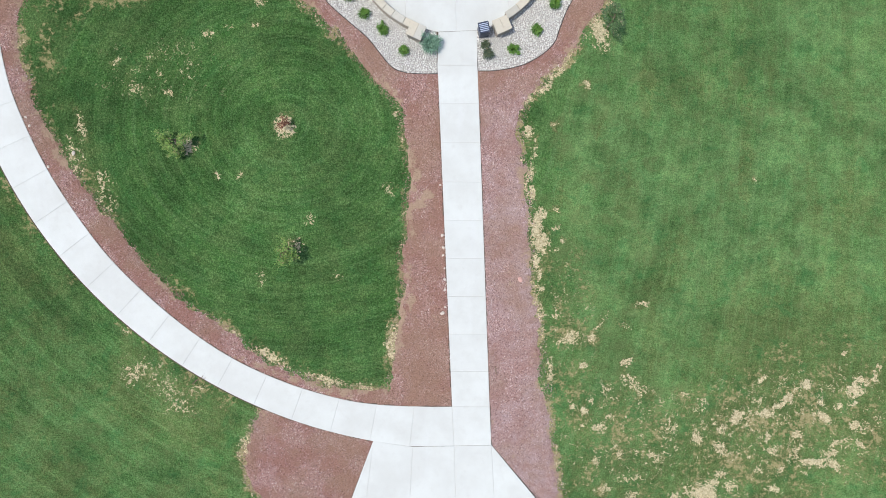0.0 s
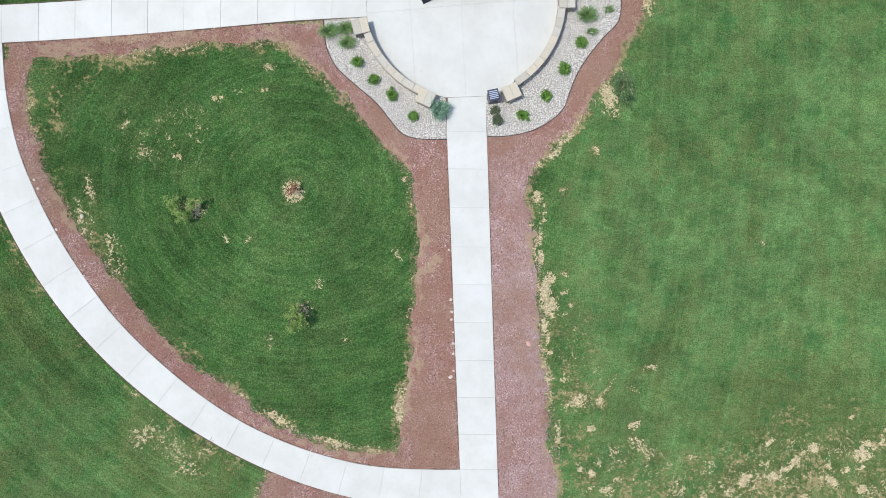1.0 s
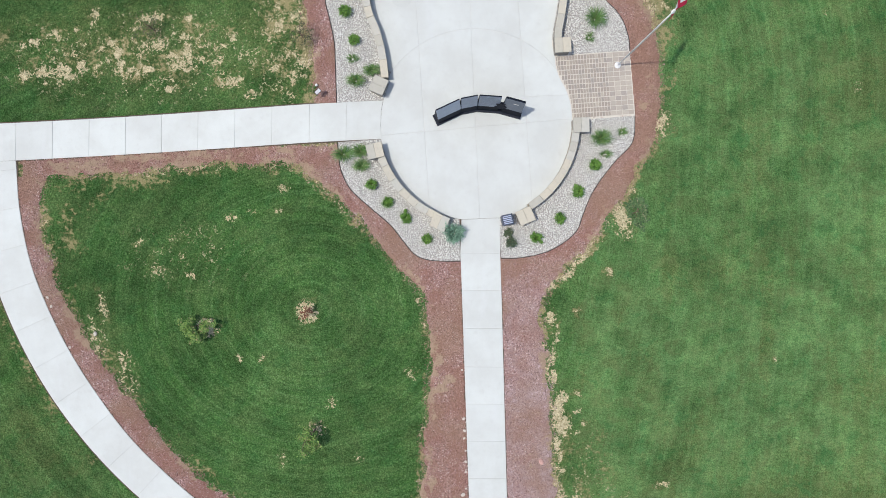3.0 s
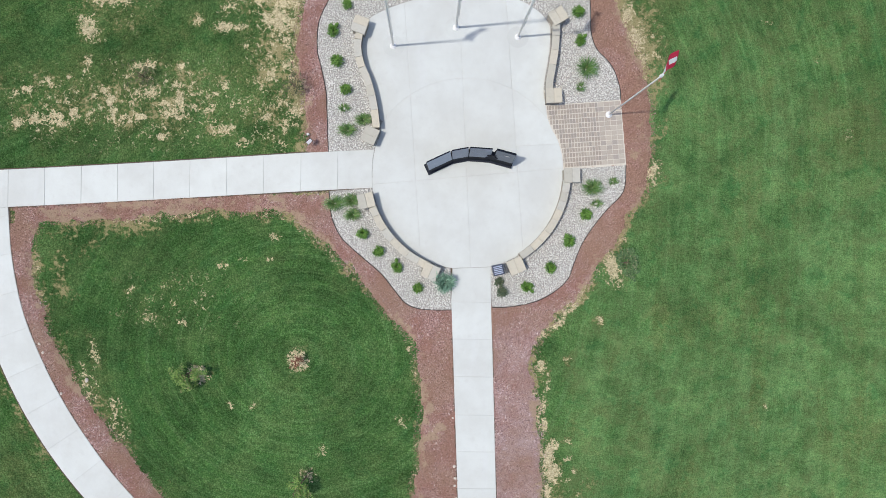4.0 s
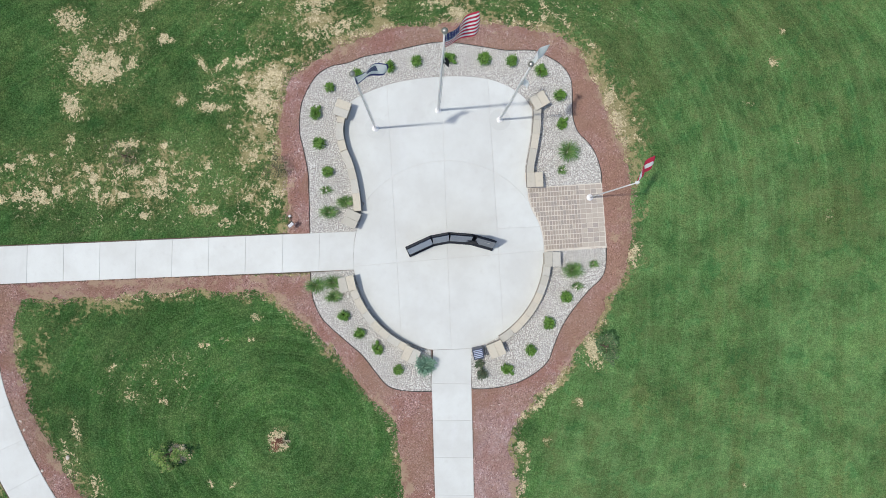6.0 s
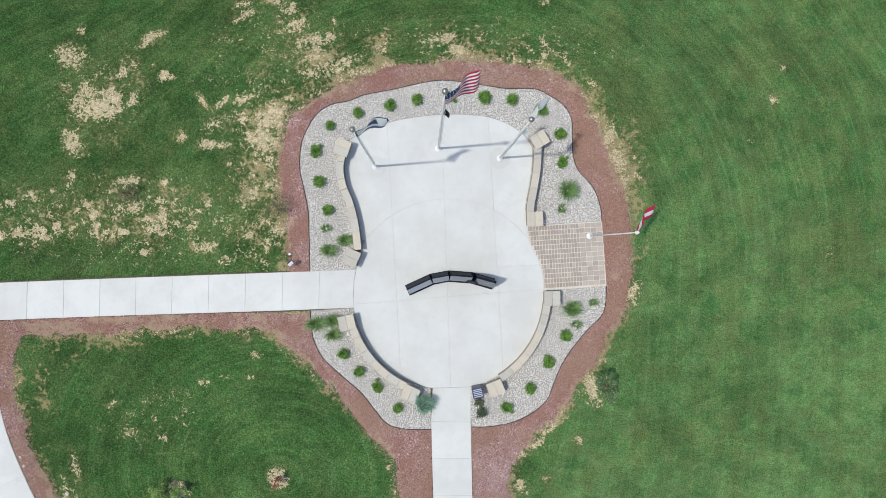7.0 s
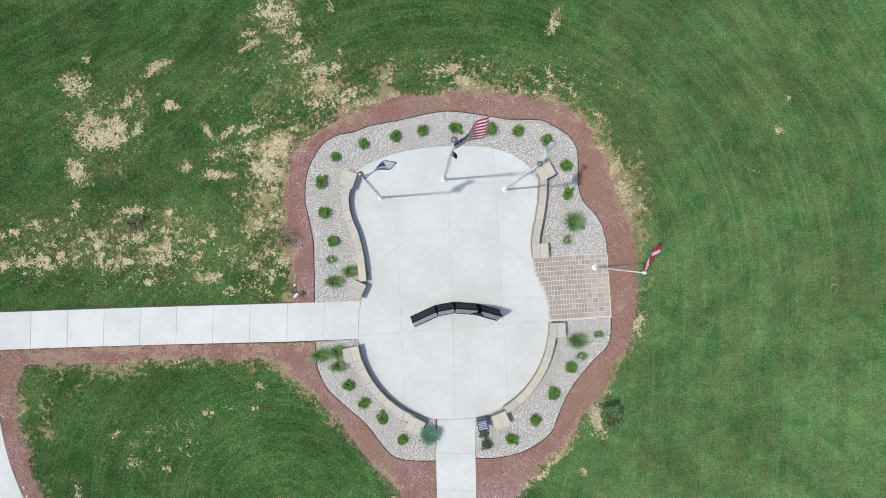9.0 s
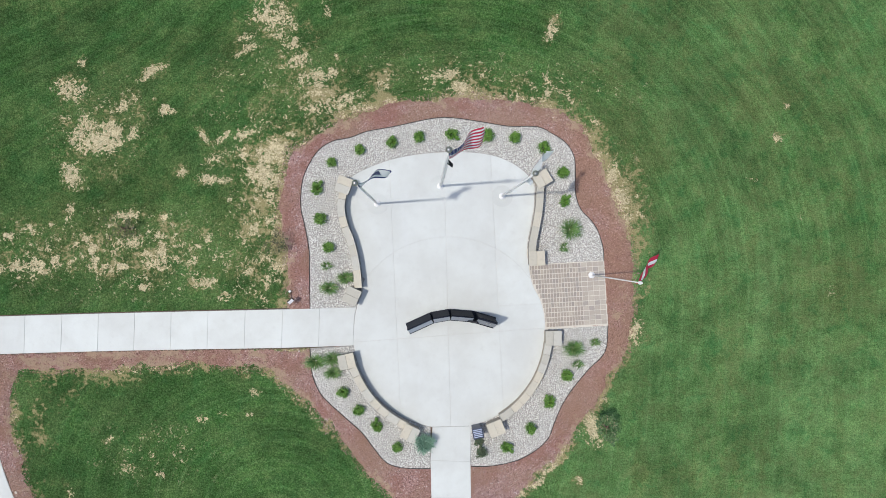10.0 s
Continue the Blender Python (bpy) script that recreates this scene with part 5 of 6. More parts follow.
# ---- memorial ----
def build_memorial():
    line = [(-1.10, 5.64), (-0.16, 6.10), (0.52, 6.24), (1.45, 6.19), (2.31, 5.97)]
    owner = base("memorial_stone", 0.55, 6.15, TOP)
    back = pose(-0.55, -6.15, -TOP)
    ends = [(-1.13, 5.625)] + line[1:-1] + [(2.34, 5.96)]
    front, rear = offset_line(ends, -0.265), offset_line(ends, 0.19)
    bm = bmesh.new()
    ring_block(bm, front, rear, TOP - 0.02, TOP + 0.16, 0.01)
    part("plinth", bm, GRANITE_BASE, owner, "black granite plinth").matrix_parent_inverse = back
    for n, (a, b) in enumerate(zip(line, line[1:])):
        d = (Vector(b) - Vector(a)).normalized()
        side = Vector((-d.y, d.x))
        a2, b2 = Vector(a) + d * (0.10 if n == 3 else 0.03), Vector(b) - d * (0.06 if n == 2 else 0.03)
        high = (1.43, 1.45, 1.46, 1.45)[n]
        bm = bmesh.new()
        profile = [(-0.205, 0.16), (-0.175, 0.72), (0.03, high - 0.02), (0.045, high), (0.12 if n == 3 else 0.09, high - 0.01), (0.165, 0.16)]
        rings = [[bm.verts.new((*(p + side * o), TOP + z)) for o, z in profile] for p in (a2, b2)]
        for k in range(len(profile)):
            bm.faces.new((rings[0][k], rings[0][(k + 1) % len(profile)], rings[1][(k + 1) % len(profile)], rings[1][k]))
        bm.faces.new(rings[0][::-1]), bm.faces.new(rings[1])
        bmesh.ops.bevel(bm, geom=list(bm.edges), offset=0.008, segments=1, affect="EDGES")
        bmesh.ops.recalc_face_normals(bm, faces=bm.faces)
        # only the leaning face takes the paler colour that stands for reflected sky
        for face in bm.faces:
            face.material_index = 1 if face.normal.dot(Vector((*side, 0.0))) < -0.6 and face.calc_center_median().z > TOP + 0.85 else 0
        stone = part("granite_panel", bm, [GRANITE, GRANITE_FACES[n]], owner, "black granite panel, sky reflection painted grey-blue on its leaning face" if n < 3 else "black granite panel, a darker sky reflection painted on its leaning face")
        stone.matrix_parent_inverse = back
        if n == 3:
            # a line of writing as a plain bar on the leaning face
            mid = (a2 + b2) / 2
            bm = bmesh.new()
            box(bm, (0.20, 0.012, 0.05), (*(mid - side * 0.044 + d * 0.06), TOP + 1.22), math.degrees(math.atan2(d.y, d.x)))
            part("writing_bar", bm, JOINT, stone)
    # dark jagged ornament in front of the gap between the last two panels
    d = Vector((0.97, -0.18)).normalized()
    side = Vector((-d.y, d.x))
    shape = [(-0.26, 0.78), (-0.12, 0.86), (-0.22, 0.97), (-0.07, 0.99), (-0.03, 1.08), (0.05, 1.02), (0.14, 1.04), (0.10, 0.92), (0.22, 0.86), (0.12, 0.74), (0.0, 0.68), (-0.14, 0.70)]
    bm = bmesh.new()
    at = Vector((1.46, 6.18))
    rings = [[bm.verts.new((*(at + d * u + side * (o + 0.28 * (z - 0.72))), TOP + z)) for u, z in shape] for o in (-0.215, -0.165)]
    bmesh.ops.triangulate(bm, faces=[bm.faces.new(rings[0]), bm.faces.new(rings[1][::-1])])
    for k in range(len(shape)):
        bm.faces.new((rings[0][k], rings[0][k - 1], rings[1][k - 1], rings[1][k]))
    part("ornament", bm, GRANITE_BASE, owner, "jagged black stone ornament").matrix_parent_inverse = back
    tagged(owner, "curved four-panel polished black granite memorial on a low plinth", "memorial")


build_memorial()


# ---- flagpoles ----
def flag_cloth(length, drop, way, start, end, lift, pattern, columns=40, rows=26, sag=0.3, wave=0.07):
    """Cloth that flies from a hoist along way, turning from upright to nearly flat."""
    bm = bmesh.new()
    way = Vector((*way, 0)).normalized()
    side = Vector((way.y, -way.x, 0))
    grid = []
    for i in range(columns + 1):
        u = i / columns
        tilt = radians(start + (end - start) * u)
        line = []
        for j in range(rows + 1):
            v = j / rows
            swing = wave * math.sin(7.5 * u + 2.2 * v) * (0.25 + u)
            p = way * (length * u * (1 - 0.10 * u)) + Vector((0, 0, -sag * u * u))
            p += (side * math.sin(tilt) + Vector((0, 0, -math.cos(tilt)))) * (drop * v)
            p += side * (lift * u * u + swing) + Vector((0, 0, swing * 0.8))
            line.append(bm.verts.new(p))
        grid.append(line)
    for i in range(columns):
        for j in range(rows):
            face = bm.faces.new((grid[i][j], grid[i + 1][j], grid[i + 1][j + 1], grid[i][j + 1]))
            face.material_index = pattern(i / columns, j / rows, i, j)
            face.smooth = True
    return bm


def stripes(u, v, i, j):
    if u < 0.4 and v < 14 / 26:
        return 1 if (i % 3 == 1 and j % 3 == 1) else 2
    return 0 if (j // 2) % 2 == 0 else 1


def bordered(u, v, i, j):
    if v < 0.07 or v > 0.84 or u > 0.94 or u < 0.04:
        return 2
    if 0.34 < u < 0.66 and 0.2 < v < 0.6:
        return 3 if (i + 2 * j) % 5 < 3 else 2
    return 1


def faint(u, v, i, j):
    return 3 if 0.42 < u < 0.56 and 0.38 < v < 0.6 and (i + j) % 3 == 0 else 1


def panelled(u, v, i, j):
    return 1 if 0.34 < v < 0.66 and 0.12 < u < 0.86 else 0


def dark(u, v, i, j):
    return 1 if 0.4 < u < 0.6 and 0.35 < v < 0.6 else 4


def flagpole(x, y, height, radius, flags, label, footing=0.43):
    owner = base("flagpole", x, y, TOP)
    if footing:
        bm = lathe(bmesh.new(), [(footing, -0.04), (footing, 0.002), (footing - 0.008, 0.005)], 40)
        part("footing", bm, OLD_CONCRETE, owner, "round grey concrete footing")
    bm = lathe(bmesh.new(), [(0.13, 0.004), (0.13, 0.03), (0.10, 0.06), (radius + 0.02, 0.11), (radius, 0.13)], 28)
    part("base_collar", bm, ALUMINIUM, owner)
    tops = [(radius * f, z) for f, z in ((1.0, 0.1), (1.0, height * 0.45), (0.78, height * 0.75), (0.58, height - 0.2))]
    part("pole", lathe(bmesh.new(), tops, 20), ALUMINIUM, owner, smooth=True)
    part("truck", lathe(bmesh.new(), [(0.055, height - 0.24), (0.06, height - 0.2), (0.05, height - 0.14), (0.03, height - 0.12)], 16), ALUMINIUM, owner)
    ball = bmesh.new()
    r = 0.088 if radius > 0.03 else 0.045
    bmesh.ops.create_uvsphere(ball, u_segments=20, v_segments=12, radius=r, matrix=Matrix.Translation((0, 0, height - 0.10 + 0.02)))
    part("finial_ball", ball, BALL if radius > 0.03 else ALUMINIUM, owner, smooth=True)
    bm = tube(bmesh.new(), [(radius + 0.02, 0, 1.2), (radius + 0.03, 0, height * 0.5), (radius * 0.6 + 0.03, 0, height - 0.2)], 0.008, 5)
    part("halyard", bm, ROPE, owner)
    bm = bmesh.new()
    box(bm, (0.03, 0.03, 0.18), (radius + 0.02, 0, 1.2), bevel=0.006)
    part("cleat", bm, ALUMINIUM, owner)
    tagged(owner, label, "flagpole", "flagpoles of the memorial")
    for name, flag_label, z, bm in flags:
        mats = [FLAG_RED, FLAG_WHITE, FLAG_BLUE, FLAG_GREY, FLAG_BLACK]
        cloth = tagged(part(name, bm, mats), flag_label, "flag", "flags on the poles")
        cloth.matrix_basis = pose(x, y, TOP + z)
    return owner


flagpole(-2.50, 10.53, 7.86, 0.039, [
    ("flag", "white and lavender flag with navy border and dark emblem", 7.45, flag_cloth(1.15, 0.76, (0.86, 0.51), 0, 3, -0.04, bordered, sag=0.30, wave=0.11))],
    "white tapered flagpole with ball finial on the plaza")
flagpole(0.0, 11.32, 9.20, 0.043, [
    ("flag", "red and white striped flag with starred blue canton", 8.85, flag_cloth(1.25, 0.80, (0.86, 0.51), 5, 22, -0.26, stripes, sag=0.22, wave=0.10)),
    ("limp_flag", "black flag hanging bunched against the pole", 6.75, flag_cloth(0.2, 0.5, (0.75, 0.45), 0, 12, 0.0, dark, 16, 12, 0.25, 0.08))],
    "tallest white tapered flagpole with ball finial on the plaza")
flagpole(2.49, 11.0, 7.62, 0.039, [
    ("flag", "plain white flag with a faint emblem, curling", 7.15, flag_cloth(1.10, 0.64, (0.62, 0.78), -4, 2, -0.12, faint, sag=0.25, wave=0.11)),
    ("limp_flag", "small white pennant bunched against the pole", 5.85, flag_cloth(0.25, 0.4, (0.8, 0.3), 5, 20, 0.0, faint, 12, 10, 0.2, 0.08))],
    "white tapered flagpole with ball finial near the seat wall")
flagpole(6.20, 7.95, 5.86, 0.027, [
    ("flag", "red flag with a long white central panel, waving", 5.60, flag_cloth(1.25, 0.66, (0.58, 0.81), 10, 24, -0.12, panelled, sag=0.30, wave=0.10))],
    "slim white flagpole standing on the brick pavers", 0)


# ---- small fixtures ----
def build_bin():
    owner = base("slatted_bin", 1.76, 1.66, 0.03, 13)
    owner.matrix_basis = owner.matrix_basis @ Matrix.Diagonal((0.84, 0.84, 0.9, 1))
    bm = bmesh.new()
    box(bm, (0.44, 0.46, 0.70), (0, 0, 0.37), bevel=0.015)
    part("body", bm, BLUE_METAL, owner)
    bm = bmesh.new()
    for u, v, w, d in ((0, 0.235, 0.50, 0.035), (0, -0.235, 0.50, 0.035), (0.235, 0, 0.035, 0.44), (-0.235, 0, 0.035, 0.44)):
        box(bm, (w, d, 0.05), (u, v, 0.74), bevel=0.006)
    part("rim", bm, BLUE_METAL, owner)
    for k in range(5):
        bm = bmesh.new()
        box(bm, (0.41, 0.042, 0.03), (0, -0.165 + 0.082 * k, 0.745), bevel=0.006)
        part("slat", bm, SLAT, owner)
    for sx in (-1, 1):
        for sy in (-1, 1):
            bm = bmesh.new()
            box(bm, (0.05, 0.05, 0.05), (sx * 0.18, sy * 0.18, 0.02))
            part("foot", bm, BLUE_METAL, owner)
    tagged(owner, "dark blue steel bin with pale slatted top beside the pillar", "bin")


def build_flood_light():
    owner = base("flood_light", -5.72, 6.62, 0.02, 20)
    part("stake", tube(bmesh.new(), [(0, 0.05, 0), (0.01, 0.05, 0.42)], 0.018, 8), DARK_METAL, owner)
    bm = bmesh.new()
    box(bm, (0.26, 0.17, 0.10), (0, -0.03, 0.47), 25, 0.02, (35, 0))
    head = part("housing", bm, DARK_METAL, owner)
    bm = bmesh.new()
    box(bm, (0.22, 0.13, 0.02), (0.012, -0.055, 0.53), 25, 0.004, (35, 0))
    part("lens", bm, WHITE_METAL, head, "pale lens cover")
    bm = bmesh.new()
    box(bm, (0.10, 0.08, 0.12), (0.0, 0.34, 0.06), 10, 0.012)
    part("junction_box", bm, WHITE_METAL, owner)
    part("conduit", tube(bmesh.new(), [(0, 0.3, 0.05), (-0.02, 0.2, 0.02), (0, 0.06, 0.03)], 0.012, 6), DARK_METAL, owner)
    tagged(owner, "small bronze flood light with pale lens on a stake in mulch", "flood light")


def build_branch(x, y, turn, size):
    bm = bmesh.new()
    tube(bm, [(-0.4 * size, -0.1 * size, 0.03), (-0.1 * size, 0.02, 0.06), (0.2 * size, 0.05, 0.07), (0.42 * size, 0.22 * size, 0.08)], [0.025, 0.022, 0.016, 0.006], 6)
    tube(bm, [(0.1 * size, 0.03, 0.06), (0.28 * size, -0.02, 0.09), (0.42 * size, 0.0, 0.06)], [0.014, 0.01, 0.004], 5)
    tube(bm, [(-0.15 * size, 0.0, 0.06), (-0.25 * size, 0.14 * size, 0.08)], [0.012, 0.004], 5)
    ob = part("fallen_branch", bm, BARK)
    ob.matrix_basis = pose(x, y, lie(x, y), 0, 0, turn)
    tagged(ob, "dry dark fallen branch lying beside the walk", "branch")


def build_stray_stones():
    """Pale stones kicked out of the beds, lying along the walks."""
    places = [(0.10, -4.40, 0.05), (0.20, -6.43, 0.07), (0.24, -6.93, 0.07), (0.23, -7.25, 0.06), (0.30, -7.78, 0.05), (0.31, -8.24, 0.07), (0.32, -8.66, 0.06), (0.34, -9.38, 0.05),
              (0.22, -9.63, 0.10), (-14.92, -3.14, 0.10), (-16.73, -2.03, 0.07), (-16.88, -1.67, 0.06), (-15.96, -3.70, 0.07), (3.42, -8.23, 0.13)]
    for n, (x, y, r) in enumerate(places):
        gen = random.Random(300 + n)
        bm = bmesh.new()
        bmesh.ops.create_icosphere(bm, subdivisions=2, radius=r)
        for v in bm.verts:
            v.co = Vector((v.co.x, v.co.y * 0.75, v.co.z * 0.5)) * gen.uniform(0.85, 1.12)
        rosy = r > 0.12
        ob = part("stray_stone", bm, ROSY_STONE if rosy else PALE_STONE)
        ob.matrix_basis = pose(x, y, lie(x, y) + 0.035 + r * 0.25, 0, 0, gen.uniform(0, 180))
        tagged(ob, "rosy flat stone lying in faded mulch" if rosy else "small pale stone lying loose beside the walk", "stone", "stray stones by the walks")


build_bin()
build_flood_light()
build_stray_stones()
build_branch(-9.84, -12.46, 20, 0.75)
build_branch(2.48, -12.02, 80, 0.32)


# ---- plants ----
def blades(bm, count, reach, rise, width, arch, spread, gen):
    """Arching strap leaves from one crown."""
    for n in range(count):
        a = gen.uniform(0, 2 * math.pi)
        far, up = reach * gen.uniform(0.55, 1.05), rise * gen.uniform(0.6, 1.1)
        out, across = Vector((math.cos(a), math.sin(a), 0)), Vector((-math.sin(a), math.cos(a), 0))
        start = out * gen.uniform(0, spread) + across * gen.uniform(-spread, spread)
        w = width * gen.uniform(0.7, 1.2)
        bend = across * gen.uniform(-0.25, 0.25) * far
        rows = []
        for t in (0.0, 0.4, 0.75, 1.0):
            z = up * (math.sin(t * math.pi * arch) / math.sin(math.pi * min(arch, 0.5)))
            p = start + out * (far * t**1.1) + bend * t * t + Vector((0, 0, max(z, 0.01)))
            half = w * (0.7, 1.0, 0.75, 0.05)[round(t * 3)] / 2
            rows.append((bm.verts.new(p - across * half), bm.verts.new(p + across * half)))
        for r, q in zip(rows, rows[1:]):
            bm.faces.new((r[0], r[1], q[1], q[0]))
    return bm


def leaves(bm, centre, radius, count, size, gen, flat=0.8, gaps=0.35):
    """A crown of small folded leaves in uneven clumps."""
    clumps = [Vector((gen.gauss(0, 0.45), gen.gauss(0, 0.45), gen.gauss(0, 0.35) * flat)) * radius for _ in range(max(5, count // 45))]
    for n in range(count):
        c = gen.choice(clumps)
        p = Vector(centre) + c + Vector((gen.gauss(0, 1), gen.gauss(0, 1), gen.gauss(0, 0.8))) * radius * 0.22
        turn = Euler((gen.uniform(-0.9, 0.9), gen.uniform(-0.9, 0.9), gen.uniform(0, 6.28))).to_matrix()
        s = size * gen.uniform(0.6, 1.3)
        v = [bm.verts.new(p + turn @ Vector(q)) for q in ((0, -s, 0), (0.5 * s, 0, 0.12 * s), (0, s, 0), (-0.5 * s, 0, 0.12 * s))]
        bm.faces.new((v[0], v[1], v[2])), bm.faces.new((v[0], v[2], v[3]))
    return bm


def build_lilies():
    places = [(-4.89, 11.04, 0.25), (-4.34, 12.09, 0.23), (-3.24, 12.63, 0.25), (-1.98, 12.96, 0.25), (-0.91, 13.23, 0.27), (0.37, 13.39, 0.25), (1.79, 13.40, 0.32), (2.90, 13.33, 0.27), (4.07, 12.99, 0.27),
              (4.88, 12.02, 0.27), (4.98, 10.87, 0.25), (-4.72, 9.86, 0.27), (-4.37, 8.73, 0.27), (-3.59, 3.02, 0.26), (-2.96, 2.32, 0.25), (-2.22, 1.70, 0.25), (-1.39, 0.89, 0.25), (5.28, 3.92, 0.28),
              (4.63, 2.84, 0.28), (3.91, 1.76, 0.26), (2.96, 0.99, 0.27)]
    kinds = []
    for k in range(5):
        gen = random.Random(40 + k)
        bm = blades(bmesh.new(), 110, 0.25, 0.22, 0.026, 0.66, 0.06, gen)
        blades(bm, 70, 0.17, 0.30, 0.034, 0.58, 0.07, gen)
        leaves(bm, (0, 0, 0.20), 0.20, 170, 0.042, gen, 0.5)
        kinds.append(mesh_from(bm, "daylily", LILY))
    for n, (x, y, r) in enumerate(places):
        ob = new("daylily", kinds[n % 5])
        s = r / 0.25 * random.uniform(0.88, 1.02)
        ob.matrix_basis = pose(x, y, 0.03, 0, 0, random.uniform(0, 360)) @ Matrix.Diagonal((s, s, s, 1))
        tagged(ob, "bright green strap-leaved daylily clump in pale gravel", "daylily", "daylilies in the gravel beds")


def build_sedges():
    places = [(5.25, 9.75, 0.44), (5.04, 9.04, 0.19), (-4.41, 7.99, 0.2), (-3.64, 7.55, 0.27), (-4.27, 7.12, 0.3), (-4.72, 4.2, 0.36), (-4.05, 4.33, 0.32), (-4.01, 3.77, 0.28), (5.54, 4.99, 0.38), (6.4, 5.27, 0.19), (5.74, 4.36, 0.21)]
    for n, (x, y, r) in enumerate(places):
        gen = random.Random(80 + n)
        small = r < 0.22
        bm = blades(bmesh.new(), 90 if small else 260, r * 1.15, r * 0.9, 0.015, 0.6, 0.07, gen)
        ob = part("ornamental_grass", bm, SEDGE)
        wide = 1.0 if x > 5 and y > 8 else 1.22
        ob.matrix_basis = pose(x, y, 0.03, 0, 0, 6) @ Matrix.Diagonal((wide, 1 / wide, 1.0, 1.0))
        tagged(ob, "small sparse ornamental grass tuft in gravel" if small else "fine-leaved green ornamental grass clump in gravel", "ornamental grass", "grasses in the gravel beds")


def build_shrubs():
    gen = random.Random(5)
    bm = blades(bmesh.new(), 260, 0.42, 0.42, 0.022, 0.55, 0.10, gen)
    blades(bm, 150, 0.26, 0.5, 0.024, 0.5, 0.12, gen)
    leaves(bm, (0, 0, 0.36), 0.34, 420, 0.035, gen)
    ob = part("blue_yucca", bm, BLUE_LEAF)
    ob.matrix_basis = pose(-0.30, 1.11, 0.03)
    tagged(ob, "spiky blue-green yucca-like shrub spilling over the path edge", "shrub")
    for x, y, r in ((1.98, 0.78, 0.27), (1.88, 1.2, 0.17)):
        ob = part("dark_shrub", leaves(blades(bmesh.new(), 60, r, r * 1.1, 0.018, 0.5, 0.05, gen), (0, 0, r * 0.8), r * 0.8, 620, 0.03, gen), DARK_LEAF)
        ob.matrix_basis = pose(x, y, 0.03)
        tagged(ob, "dark grey-green shrub in gravel beside the path", "shrub")


def sapling(x, y, height, crown, count, leaf, bark, label, lean=(0, 0), seed=1, size=0.045):
    gen = random.Random(seed)
    owner = base("sapling", x, y, lie(x, y))
    bm = bmesh.new()
    top = Vector((lean[0], lean[1], height))
    tube(bm, [(0, 0, -0.05), top * 0.35 + Vector((0.02, 0.01, 0)), top * 0.7, top], [0.032, 0.026, 0.018, 0.006], 7)
    ends = []
    for n in range(9):
        t = gen.uniform(0.35, 0.9)
        a = gen.uniform(0, 6.28)
        s = top * t
        e = s + Vector((math.cos(a), math.sin(a), 0.5)) * crown * gen.uniform(0.5, 1.0)
        tube(bm, [s, (s + e) / 2 + Vector((0, 0, 0.03)), e], [0.014, 0.009, 0.003], 5)
        ends.append(e)
    part("trunk", bm, bark, owner)
    if count:
        bm = bmesh.new()
        for e in ends:
            leaves(bm, e, crown * 0.6, count // 9, size, gen)
        part("crown", bm, leaf, owner)
    tagged(owner, label, "sapling", "young trees in the lawn")


sapling(-10.50, -2.68, 0.85, 0.44, 2300, TREE_LEAF, BARK, "young leafy sapling with yellow-green leaves in a bare ring of soil", (-0.10, 0.0), 3, 0.042)
sapling(-6.16, -2.05, 0.65, 0.20, 300, RUST_LEAF, RED_BARK, "nearly bare reddish sapling in a round straw-coloured patch", (0.02, 0.0), 4, 0.032)
sapling(-5.82, -6.88, 1.15, 0.42, 900, TREE_LEAF, BARK, "thin green sapling beside a patch of dead turf", (-0.35, -0.35), 5, 0.045)
sapling(6.78, 1.98, 1.0, 0.40, 2000, DEEP_LEAF, BARK, "small deep green sapling by the edge of the mulch", (0.05, 0.05), 6, 0.042)
sapling(-12.55, 9.24, 0.8, 0.47, 330, OLIVE_LEAF, BARK, "sparse dark sapling among dead turf", (0, 0), 7, 0.038)
sapling(-6.42, 8.85, 0.8, 0.47, 330, OLIVE_LEAF, BARK, "sparse dark sapling beside the mulch edge", (0, 0), 8, 0.038)
build_lilies()
build_sedges()
build_shrubs()


